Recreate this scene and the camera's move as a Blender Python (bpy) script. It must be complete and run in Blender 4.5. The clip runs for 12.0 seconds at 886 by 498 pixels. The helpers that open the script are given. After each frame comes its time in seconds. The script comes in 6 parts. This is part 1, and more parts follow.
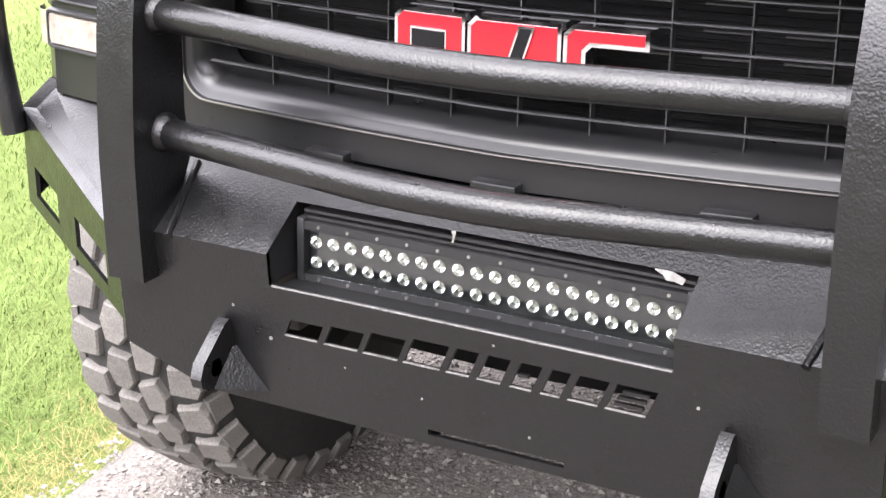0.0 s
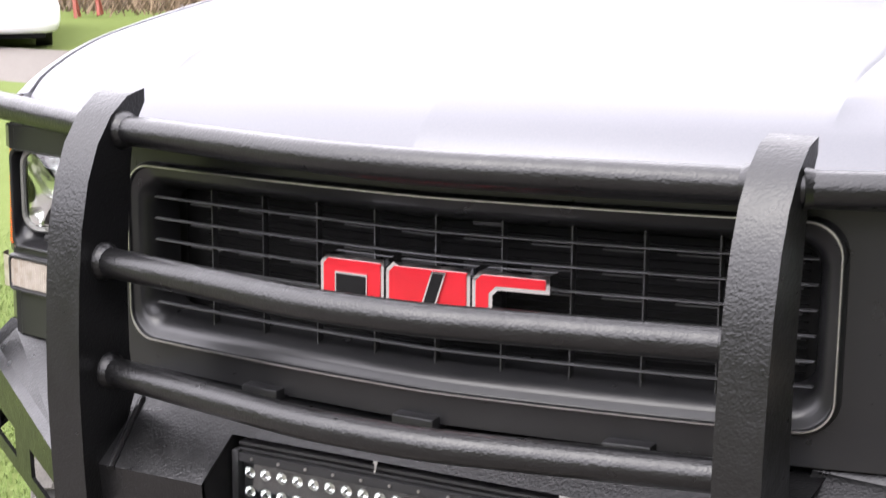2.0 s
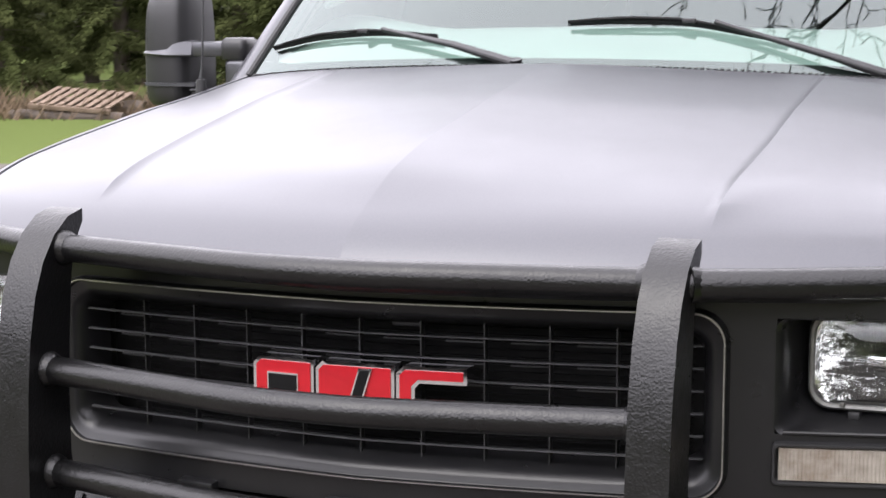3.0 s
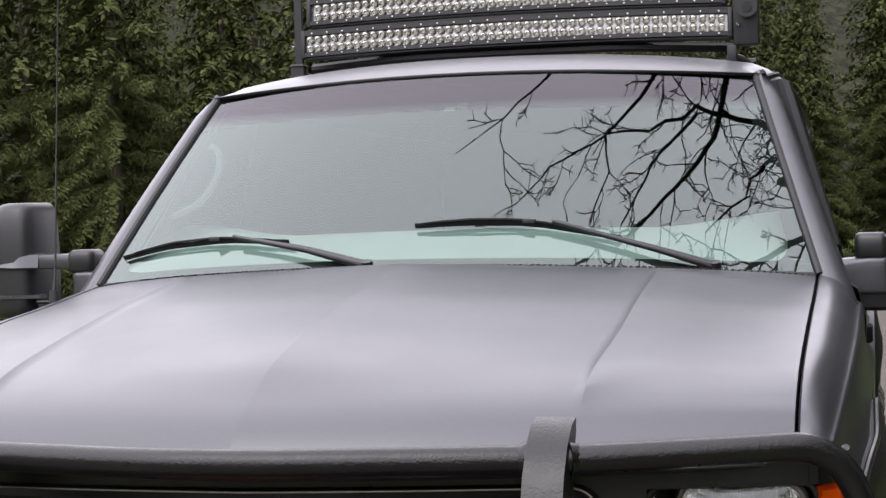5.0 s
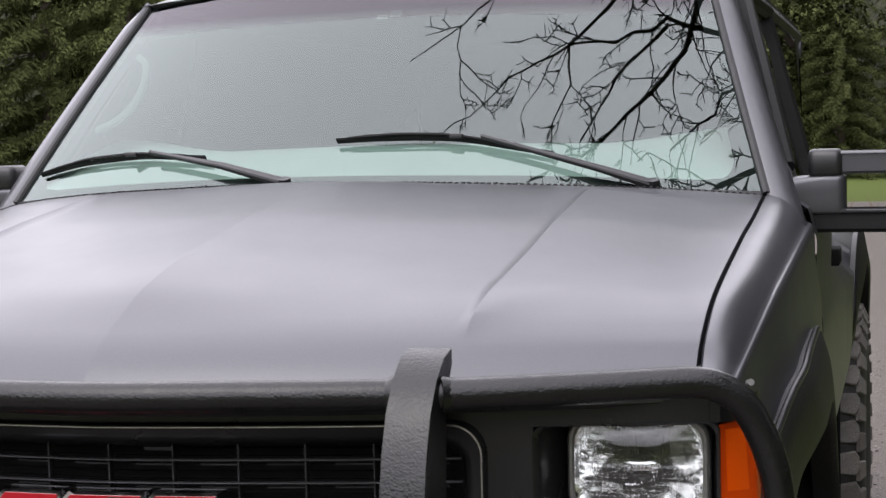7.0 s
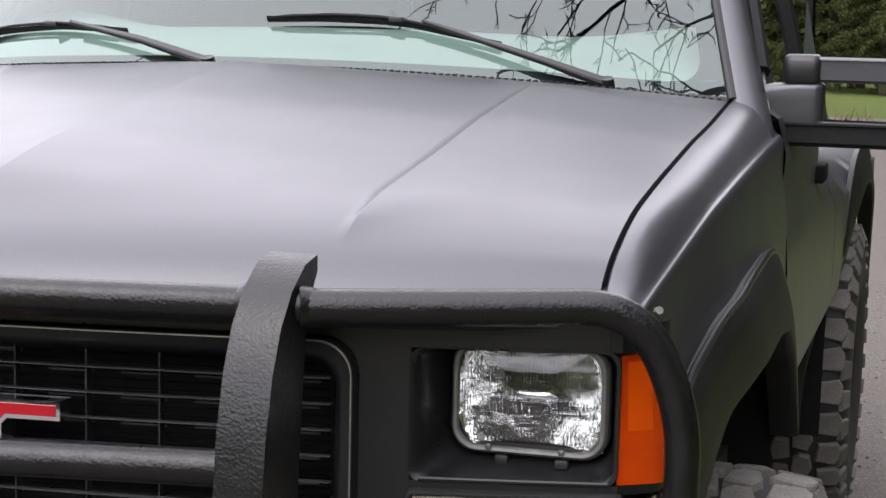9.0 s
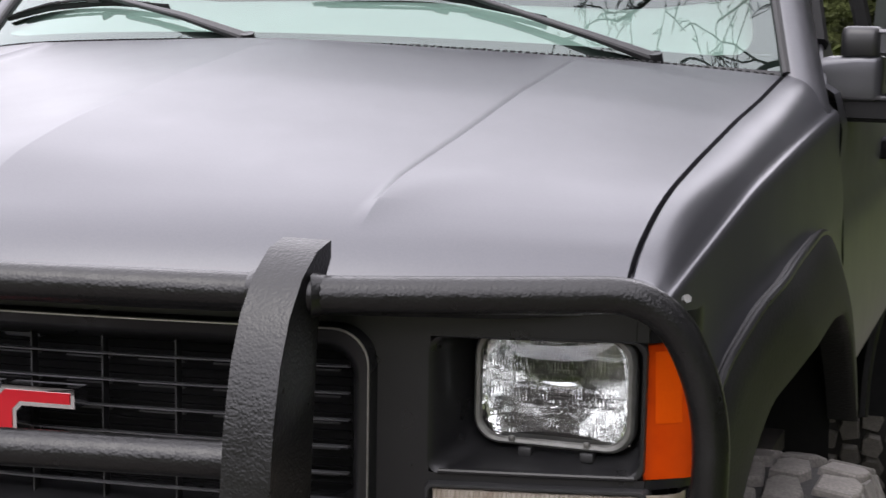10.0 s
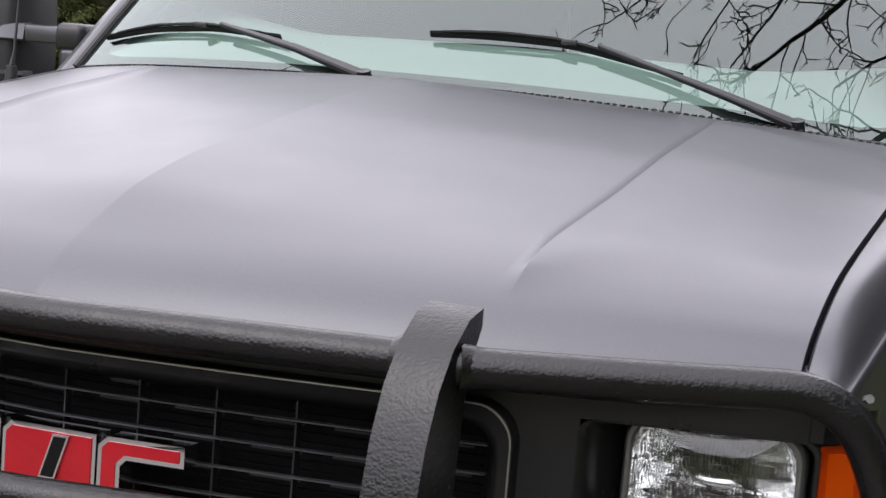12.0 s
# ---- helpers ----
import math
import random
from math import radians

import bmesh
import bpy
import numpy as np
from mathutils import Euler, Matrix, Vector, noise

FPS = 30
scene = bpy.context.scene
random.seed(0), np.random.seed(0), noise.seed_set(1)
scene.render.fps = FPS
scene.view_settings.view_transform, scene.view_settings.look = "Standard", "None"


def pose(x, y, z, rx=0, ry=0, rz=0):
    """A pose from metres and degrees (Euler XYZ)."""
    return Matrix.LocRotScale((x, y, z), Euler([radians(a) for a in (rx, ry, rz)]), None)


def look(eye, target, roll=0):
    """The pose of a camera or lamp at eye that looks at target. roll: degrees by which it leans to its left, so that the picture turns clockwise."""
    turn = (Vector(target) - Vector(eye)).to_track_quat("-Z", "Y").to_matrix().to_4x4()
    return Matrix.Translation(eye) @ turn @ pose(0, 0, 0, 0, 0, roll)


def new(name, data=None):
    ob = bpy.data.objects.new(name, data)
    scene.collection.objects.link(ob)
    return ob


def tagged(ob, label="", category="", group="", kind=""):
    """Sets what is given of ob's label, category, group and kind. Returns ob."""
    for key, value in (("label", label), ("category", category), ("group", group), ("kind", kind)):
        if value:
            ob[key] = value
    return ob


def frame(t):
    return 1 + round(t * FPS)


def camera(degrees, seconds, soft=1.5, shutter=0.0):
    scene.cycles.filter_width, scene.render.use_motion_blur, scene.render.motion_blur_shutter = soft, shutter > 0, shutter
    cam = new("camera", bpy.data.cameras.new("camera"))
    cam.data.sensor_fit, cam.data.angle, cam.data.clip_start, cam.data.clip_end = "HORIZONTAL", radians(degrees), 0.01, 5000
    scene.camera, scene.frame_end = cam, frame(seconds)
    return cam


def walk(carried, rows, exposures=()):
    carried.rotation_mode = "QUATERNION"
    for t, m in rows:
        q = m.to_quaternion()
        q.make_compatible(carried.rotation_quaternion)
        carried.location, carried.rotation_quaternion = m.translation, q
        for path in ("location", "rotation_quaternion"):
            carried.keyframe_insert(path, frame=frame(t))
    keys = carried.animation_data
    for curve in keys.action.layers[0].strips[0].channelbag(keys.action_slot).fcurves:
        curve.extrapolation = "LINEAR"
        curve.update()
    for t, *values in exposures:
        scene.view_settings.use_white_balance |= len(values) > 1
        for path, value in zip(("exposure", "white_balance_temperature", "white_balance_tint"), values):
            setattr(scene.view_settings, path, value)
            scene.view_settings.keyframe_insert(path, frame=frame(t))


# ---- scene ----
cam = camera(30.0, 12.0, soft=1.35, shutter=0.4)
PATH = [
    (0, (0.9087, -1.9460, 1.5564), (0.0327, -0.2766, 0.8890), 0.96),
    (0.5, (0.9311, -1.9556, 1.5529), (0.0419, -0.2740, 0.9350), 0.89),
    (1, (0.9589, -1.9649, 1.5640), (0.0573, -0.2680, 1.0095), 0.58),
    (1.5, (1.0139, -1.9756, 1.6080), (0.0971, -0.2682, 1.1136), 0.40),
    (2, (1.0835, -2.0293, 1.6244), (0.1676, -0.2996, 1.2132), 0.42),
    (2.5, (1.1061, -2.1706, 1.6407), (0.2607, -0.3901, 1.3009), -0.01),
    (3, (1.0716, -2.3165, 1.6812), (0.3332, -0.4818, 1.3839), -0.21),
    (3.5, (1.0059, -2.4490, 1.6747), (0.3765, -0.5637, 1.4523), -0.02),
    (3.7, (0.9911, -2.4893, 1.6656), (0.3932, -0.5901, 1.4770), -0.03),
    (5.3, (0.9856, -2.5080, 1.6617), (0.4952, -0.5694, 1.6229), -1.51),
    (5.5, (0.9837, -2.4946, 1.6661), (0.4982, -0.5550, 1.6198), -1.44),
    (6, (1.0205, -2.4352, 1.6661), (0.5278, -0.4986, 1.5853), -1.72),
    (6.5, (1.0956, -2.3316, 1.6600), (0.5755, -0.4038, 1.5446), -1.56),
    (7, (1.1621, -2.2318, 1.6454), (0.6178, -0.3124, 1.5046), -1.42),
    (7.5, (1.2211, -2.1340, 1.6325), (0.6522, -0.2241, 1.4639), -1.22),
    (9.3, (1.3015, -1.8670, 1.6230), (0.7173, 0.0244, 1.3376), 1.51),
    (9.5, (1.3178, -1.8478, 1.6289), (0.7114, 0.0352, 1.3345), 0.85),
    (10, (1.3405, -1.8022, 1.6341), (0.6566, 0.0526, 1.3308), 0.96),
    (10.5, (1.3514, -1.7680, 1.6340), (0.5969, 0.0616, 1.3453), 0.93),
    (11, (1.3165, -1.7399, 1.6413), (0.5415, 0.0845, 1.3746), 1.68),
    (11.5, (1.2462, -1.7201, 1.6434), (0.4844, 0.1126, 1.3967), 3.18),
    (12, (1.1477, -1.6910, 1.6360), (0.4205, 0.1540, 1.3773), 4.72),
]
EXPOSURES = [(0.0, 1.9), (1.0, 1.85), (1.6, 1.5), (2.1, 1.0), (2.6, 0.65), (3.1, 0.42), (3.7, 0.17), (5.3, -0.12), (7.5, -0.12), (9.5, 0.12), (12.0, -0.14)]
walk(cam, [(t, look(e, g, r)) for t, e, g, r in PATH], EXPOSURES)

# ---------------------------------------------------------------- world and light
SUN_ELEV, SUN_TURN = radians(52), radians(200)
world = bpy.data.worlds.new("overcast_sky")
scene.world = world
world.use_nodes = True
wn, wl = world.node_tree.nodes, world.node_tree.links
sky = wn.new("ShaderNodeTexSky")
sky.sky_type = "NISHITA"
sky.sun_disc = False
sky.sun_elevation, sky.sun_rotation = SUN_ELEV, SUN_TURN
sky.air_density, sky.dust_density, sky.ozone_density = 1.0, 4.0, 1.0
veil = wn.new("ShaderNodeHueSaturation")
veil.inputs["Saturation"].default_value = 0.28
wl.new(sky.outputs["Color"], veil.inputs["Color"])
cloud = wn.new("ShaderNodeMix")
cloud.data_type = "RGBA"
cloud.inputs["Factor"].default_value = 0.85
cloud.inputs["B"].default_value = (28.6, 27.5, 30.2, 1.0)
wl.new(veil.outputs["Color"], cloud.inputs["A"])
wl.new(cloud.outputs["Result"], wn["Background"].inputs["Color"])
wn["Background"].inputs["Strength"].default_value = 0.14

sun_data = bpy.data.lights.new("sun", "SUN")
sun_data.energy, sun_data.angle, sun_data.color = 1.0, radians(35), (1.0, 0.96, 0.9)
sun = new("sun", sun_data)
sun.matrix_world = look((-3, -8, 14), (0, 1, 1))


# ---------------------------------------------------------------- materials
def material(name, color, rough=0.5, metal=0.0, **extra):
    """A principled material with two scales of colour variation and an optional bump."""
    m = bpy.data.materials.new(name)
    m.use_nodes = True
    n, l = m.node_tree.nodes, m.node_tree.links
    b = n["Principled BSDF"]
    b.inputs["Roughness"].default_value = rough
    b.inputs["Metallic"].default_value = metal
    b.inputs["Base Color"].default_value = (*color, 1)
    for key, value in extra.get("inputs", {}).items():
        b.inputs[key].default_value = value
    geo = n.new("ShaderNodeTexCoord")

    def fractal(scale, detail=4.0, stretch=None):
        t = n.new("ShaderNodeTexNoise")
        t.inputs["Scale"].default_value, t.inputs["Detail"].default_value = scale, detail
        if stretch:
            mp = n.new("ShaderNodeMapping")
            mp.inputs["Scale"].default_value = stretch
            l.new(geo.outputs["Object"], mp.inputs["Vector"])
            l.new(mp.outputs["Vector"], t.inputs["Vector"])
        else:
            l.new(geo.outputs["Object"], t.inputs["Vector"])
        return t.outputs["Fac"]

    def ramp(source, low, high):
        r = n.new("ShaderNodeMapRange")
        r.inputs["From Min"].default_value, r.inputs["From Max"].default_value = 0.3, 0.7
        r.inputs["To Min"].default_value, r.inputs["To Max"].default_value = low, high
        l.new(source, r.inputs["Value"])
        return r.outputs["Result"]

    other = extra.get("other")
    if other:
        for k, (scale, col) in enumerate(other):
            mix = n.new("ShaderNodeMix")
            mix.data_type = "RGBA"
            source = b.inputs["Base Color"].links[0].from_socket if b.inputs["Base Color"].is_linked else None
            if source:
                l.new(source, mix.inputs["A"])
            else:
                mix.inputs["A"].default_value = (*color, 1)
            mix.inputs["B"].default_value = (*col, 1)
            l.new(ramp(fractal(scale, 5.0, extra.get("stretch")), 0.0, 1.0), mix.inputs["Factor"])
            l.new(mix.outputs["Result"], b.inputs["Base Color"])
    if extra.get("random"):
        info = n.new("ShaderNodeObjectInfo" if extra.get("random") == "object" else "ShaderNodeNewGeometry")
        hsv = n.new("ShaderNodeHueSaturation")
        r = n.new("ShaderNodeMapRange")
        r.inputs["To Min"].default_value, r.inputs["To Max"].default_value = extra.get("spread", (0.7, 1.3))
        l.new(info.outputs["Random" if extra.get("random") == "object" else "Random Per Island"], r.inputs["Value"])
        l.new(r.outputs["Result"], hsv.inputs["Value"])
        if b.inputs["Base Color"].is_linked:
            l.new(b.inputs["Base Color"].links[0].from_socket, hsv.inputs["Color"])
        else:
            hsv.inputs["Color"].default_value = (*color, 1)
        l.new(hsv.outputs["Color"], b.inputs["Base Color"])
    wear = extra.get("wear")
    if wear:
        scale, low, high = wear
        l.new(ramp(fractal(scale, 6.0), low, high), b.inputs["Roughness"])
    bump = extra.get("bump")
    if bump:
        scale, strength, depth = bump
        node = n.new("ShaderNodeBump")
        node.inputs["Strength"].default_value, node.inputs["Distance"].default_value = strength, depth
        if extra.get("pebble"):
            v = n.new("ShaderNodeTexVoronoi")
            v.feature = "SMOOTH_F1"
            v.inputs["Scale"].default_value = scale
            l.new(geo.outputs["Object"], v.inputs["Vector"])
            mixed = n.new("ShaderNodeMath")
            mixed.operation = "MULTIPLY_ADD"
            l.new(fractal(scale * 0.45, 3.0), mixed.inputs[0])
            mixed.inputs[1].default_value = 1.2
            inv = n.new("ShaderNodeMath")
            inv.operation = "SUBTRACT"
            inv.inputs[0].default_value = 1.0
            l.new(v.outputs["Distance"], inv.inputs[1])
            l.new(inv.outputs["Value"], mixed.inputs[2])
            l.new(mixed.outputs["Value"], node.inputs["Height"])
        else:
            l.new(fractal(scale, 4.0), node.inputs["Height"])
        l.new(node.outputs["Normal"], b.inputs["Normal"])
    return m


def pane_material(name, tint, ior, rough=0.0, sheen=(1.0, 1.0, 1.0)):
    """Thin glass: clear with a mirror coat by Fresnel."""
    m = bpy.data.materials.new(name)
    m.use_nodes = True
    n, l = m.node_tree.nodes, m.node_tree.links
    n.remove(n["Principled BSDF"])
    fres, clear, gloss, mix = (n.new("ShaderNode" + k) for k in ("Fresnel", "BsdfTransparent", "BsdfGlossy", "MixShader"))
    fres.inputs["IOR"].default_value = ior
    clear.inputs["Color"].default_value = (*tint, 1)
    gloss.inputs["Roughness"].default_value = rough
    gloss.inputs["Color"].default_value = (*sheen, 1)
    l.new(fres.outputs["Fac"], mix.inputs["Fac"])
    l.new(clear.outputs["BSDF"], mix.inputs[1])
    l.new(gloss.outputs["BSDF"], mix.inputs[2])
    l.new(mix.outputs["Shader"], n["Material Output"].inputs["Surface"])
    return m


def shade_tint(name, color, low, high):
    """A clear film whose tint fades in with height."""
    m = bpy.data.materials.new(name)
    m.use_nodes = True
    n, l = m.node_tree.nodes, m.node_tree.links
    n.remove(n["Principled BSDF"])
    co, sep, ramp, mix, clear = (n.new("ShaderNode" + k) for k in ("TexCoord", "SeparateXYZ", "MapRange", "Mix", "BsdfTransparent"))
    mix.data_type = "RGBA"
    mix.inputs["A"].default_value, mix.inputs["B"].default_value = (1, 1, 1, 1), (*color, 1)
    ramp.inputs["From Min"].default_value, ramp.inputs["From Max"].default_value = low, high
    l.new(co.outputs["Object"], sep.inputs["Vector"])
    l.new(sep.outputs["Z"], ramp.inputs["Value"])
    l.new(ramp.outputs["Result"], mix.inputs["Factor"])
    l.new(mix.outputs["Result"], clear.inputs["Color"])
    l.new(clear.outputs["BSDF"], n["Material Output"].inputs["Surface"])
    return m


PAINT = material("satin_grey_paint", (0.024, 0.024, 0.029), 0.34, 0.1, other=[(2.2, (0.022, 0.022, 0.026)), (320, (0.032, 0.032, 0.036))], wear=(9, 0.33, 0.36), bump=(900, 0.03, 0.0003), inputs={"IOR": 1.86, "Specular Tint": (0.95, 0.96, 1.0, 1.0)})
ARMOUR = material("textured_black_coating", (0.004, 0.004, 0.0043), 0.38, 0.0, other=[(6, (0.006, 0.006, 0.0062)), (120, (0.003, 0.003, 0.0032))], bump=(290, 0.42, 0.0011), pebble=True, wear=(30, 0.27, 0.38), inputs={"IOR": 1.47})
EDGE = material("worn_plate_edge", (0.13, 0.125, 0.12), 0.5, 0.2, other=[(35, (0.05, 0.048, 0.046)), (160, (0.17, 0.165, 0.16))])
FLARE = material("textured_flare_plastic", (0.009, 0.009, 0.0096), 0.5, 0.0, other=[(8, (0.012, 0.012, 0.0126))], bump=(240, 0.45, 0.0012), pebble=True, inputs={"Specular IOR Level": 0.24})
TRIM = material("satin_black_trim", (0.009, 0.009, 0.0098), 0.25, 0.0, other=[(14, (0.012, 0.012, 0.0126))], wear=(22, 0.27, 0.33), inputs={"IOR": 1.43})
HOUSING = material("satin_black_housing", (0.013, 0.013, 0.0138), 0.4, 0.0, other=[(12, (0.017, 0.017, 0.0176))], wear=(40, 0.37, 0.43), bump=(700, 0.12, 0.0004), inputs={"IOR": 1.52})
MATT = material("matt_black_plastic", (0.009, 0.009, 0.0097), 0.55, 0.0, other=[(20, (0.014, 0.014, 0.0146))], bump=(400, 0.2, 0.0006))
CHROME = material("chrome", (0.82, 0.82, 0.84), 0.08, 1.0, wear=(40, 0.05, 0.16))
STEEL = material("dull_metal", (0.55, 0.54, 0.52), 0.34, 1.0, other=[(60, (0.42, 0.41, 0.4))])
RED = material("red_enamel", (0.4, 0.008, 0.016), 0.3, 0.0, other=[(25, (0.34, 0.007, 0.013))])
AMBER_PALE = material("amber_reflex", (0.62, 0.078, 0.003), 0.15, 0.0, other=[(300, (0.6, 0.07, 0.003))])
AMBER = material("amber_lens", (0.52, 0.052, 0.002), 0.25, 0.0, other=[(30, (0.44, 0.04, 0.002))])
CLEAR_RIB = material("ribbed_clear_lens", (0.27, 0.245, 0.21), 0.18, 0.15, other=[(12, (0.2, 0.155, 0.12)), (60, (0.33, 0.3, 0.26))])
REFLECT = material("lamp_reflector", (0.97, 0.97, 0.95), 0.1, 1.0, bump=(34, 0.5, 0.012))
RIM = material("dull_lamp_rim", (0.2, 0.2, 0.19), 0.4, 0.7, other=[(60, (0.14, 0.14, 0.13))])
# near black with hardly any sheen: shade inside recesses put into the colour
VOID = material("recess_shade_black", (0.006, 0.006, 0.0062), 0.8, 0.0, other=[(30, (0.009, 0.009, 0.009))], inputs={"Specular IOR Level": 0.1})
ARM = material("satin_wiper_arm", (0.02, 0.02, 0.021), 0.42, 0.0, other=[(40, (0.028, 0.028, 0.029))])
BLADE = material("wiper_rubber", (0.004, 0.004, 0.0045), 0.6, 0.0, other=[(60, (0.007, 0.007, 0.007))], inputs={"Specular IOR Level": 0.25})
FIN = material("grille_fin_plastic", (0.06, 0.06, 0.063), 0.35, 0.0, other=[(12, (0.042, 0.042, 0.045))])
WEB = material("grille_web_plastic", (0.022, 0.022, 0.023), 0.4, 0.0, other=[(12, (0.014, 0.014, 0.015))])
FLUTE = material("fluted_lamp_glass", (1.0, 1.0, 1.0), 0.0, 0.0, inputs={"Transmission Weight": 1.0, "IOR": 1.45})
LED_CUP = material("led_cup", (0.88, 0.88, 0.86), 0.12, 0.95, other=[(90, (0.7, 0.7, 0.68))])
RUBBER = material("tyre_rubber", (0.016, 0.0155, 0.015), 0.8, 0.0, other=[(30, (0.03, 0.028, 0.026)), (160, (0.012, 0.0115, 0.011))], bump=(300, 0.25, 0.0008))
TREAD = material("dusty_tread_rubber", (0.1, 0.093, 0.085), 0.85, 0.0, other=[(25, (0.155, 0.145, 0.13)), (200, (0.08, 0.074, 0.068))], bump=(260, 0.3, 0.0008), random="object", spread=(0.8, 1.25))
RUSTY = material("dusty_undercarriage", (0.02, 0.019, 0.018), 0.8, 0.0, other=[(12, (0.035, 0.03, 0.026))])
DASH = material("pale_dash_vinyl", (0.66, 0.69, 0.68), 0.6, 0.0, other=[(5, (0.58, 0.61, 0.6))], bump=(300, 0.2, 0.0006))
CABIN = material("grey_cabin_trim", (0.09, 0.1, 0.097), 0.9, 0.0, other=[(4, (0.08, 0.09, 0.087))], inputs={"Specular IOR Level": 0.1})
PALE = material("pale_sticker", (0.22, 0.21, 0.195), 0.6, 0.0, other=[(90, (0.12, 0.115, 0.105))])
LED_PLATE = material("lamp_reflector_plate", (0.42, 0.42, 0.41), 0.3, 0.9, other=[(120, (0.25, 0.25, 0.25))])
LED_DIE = material("led_die", (0.34, 0.33, 0.28), 0.3, 0.0, other=[(200, (0.24, 0.23, 0.19))])
WHITE = material("white_car_paint", (0.8, 0.8, 0.8), 0.25, 0.0, other=[(3, (0.76, 0.77, 0.77))])
TAIL = material("red_tail_lens", (0.55, 0.02, 0.015), 0.2)
BOARD = material("weathered_board", (0.14, 0.1, 0.072), 0.8, 0.0, other=[(3, (0.12, 0.08, 0.055)), (25, (0.21, 0.155, 0.115))])
FADED_RED = material("faded_red_paint", (0.24, 0.045, 0.03), 0.7, 0.0, other=[(6, (0.2, 0.06, 0.04))])
BARK = material("bark", (0.09, 0.07, 0.055), 0.9, 0.0, other=[(5, (0.05, 0.04, 0.033))], bump=(30, 0.6, 0.02))
TWIG = material("bare_twig_bark", (0.03, 0.027, 0.025), 0.9, 0.0, other=[(12, (0.045, 0.04, 0.035))])
NEEDLES = material("conifer_needles", (0.047, 0.058, 0.019), 0.9, 0.0, other=[(0.6, (0.064, 0.072, 0.027))], random="island", spread=(0.8, 1.2), inputs={"Specular IOR Level": 0.08})
BRUSH = material("dry_brush", (0.105, 0.072, 0.042), 0.9, 0.0, random="island", spread=(0.5, 1.4))
GRASS = material("grass_blade", (0.092, 0.136, 0.036), 0.6, 0.0, other=[(2.5, (0.11, 0.142, 0.044))], random="island", spread=(0.9, 1.1), inputs={"Specular IOR Level": 0.05})
STRAW = material("dry_grass_blade", (0.2, 0.165, 0.07), 0.8, 0.0, random="island", spread=(0.75, 1.2), inputs={"Specular IOR Level": 0.05})
SOIL = material("grassy_ground", (0.09, 0.128, 0.034), 0.9, 0.0, other=[(0.35, (0.105, 0.132, 0.041)), (9, (0.073, 0.106, 0.025)), (60, (0.116, 0.143, 0.052)), (180, (0.07, 0.088, 0.024))], bump=(40, 0.6, 0.02), inputs={"Specular IOR Level": 0.04})
GRAVEL = material("packed_gravel", (0.135, 0.12, 0.107), 0.9, 0.0, other=[(0.5, (0.108, 0.096, 0.084)), (55, (0.19, 0.174, 0.158)), (130, (0.08, 0.072, 0.064))], bump=(90, 0.9, 0.012), inputs={"Specular IOR Level": 0.15})
STONE = material("gravel_stone", (0.175, 0.16, 0.145), 0.85, 0.0, random="island", spread=(0.5, 1.5))
GLASS = pane_material("windscreen_glass", (0.52, 0.66, 0.61), 1.95, 0.0, (0.83, 0.925, 0.89))
SIDE_GLASS = pane_material("tinted_side_glass", (0.05, 0.055, 0.055), 1.3)
LENS = pane_material("headlamp_glass", (0.93, 0.95, 0.95), 1.45)


# ---------------------------------------------------------------- mesh helpers
def finish(bm, name, mat, smooth=40.0):
    me = bpy.data.meshes.new(name)
    bmesh.ops.recalc_face_normals(bm, faces=bm.faces)
    bm.to_mesh(me)
    bm.free()
    me.materials.append(mat)
    if smooth:
        me.shade_smooth()
        me.set_sharp_from_angle(angle=radians(smooth))
    return me


def part(name, bm, mat, parent, label="", smooth=40.0):
    ob = new(name, finish(bm, name, mat, smooth))
    ob.parent = parent
    if label:
        tagged(ob, label)
    return ob


def thing(name, label, category, group="", at=(0, 0, 0), kind=""):
    ob = new(name)
    ob.empty_display_size = 0.1
    ob.location = at
    return tagged(ob, label, category, group, kind)


def box(bm, x0, x1, y0, y1, z0, z1, bevel=0.0, cuts=0):
    made = bmesh.ops.create_cube(bm, size=1.0)["verts"]
    for v in made:
        v.co = Vector((x0 + (v.co.x + 0.5) * (x1 - x0), y0 + (v.co.y + 0.5) * (y1 - y0), z0 + (v.co.z + 0.5) * (z1 - z0)))
    if cuts:
        along = [e for e in {e for v in made for e in v.link_edges} if abs(e.verts[0].co.x - e.verts[1].co.x) > 1e-4]
        bmesh.ops.subdivide_edges(bm, edges=along, cuts=cuts)
    if bevel:
        edges = list({e for v in made if v.is_valid for e in v.link_edges if e.is_valid and len(e.link_faces) == 2 and e.calc_face_angle(0) > 0.5})
        bmesh.ops.bevel(bm, geom=edges, offset=bevel, segments=2, affect="EDGES", profile=0.5)
    return bm


def loft(bm, loops, closed=True, caps=False):
    """Skin between loops of equally many points; closed: each loop is a ring."""
    rings = [[bm.verts.new(p) for p in loop] for loop in loops]
    count = len(rings[0])
    for a, b in zip(rings, rings[1:]):
        for i in range(count if closed else count - 1):
            j = (i + 1) % count
            bm.faces.new((a[i], a[j], b[j], b[i]))
    if caps:
        bm.faces.new(rings[0])
        bm.faces.new(list(reversed(rings[-1])))
    return bm


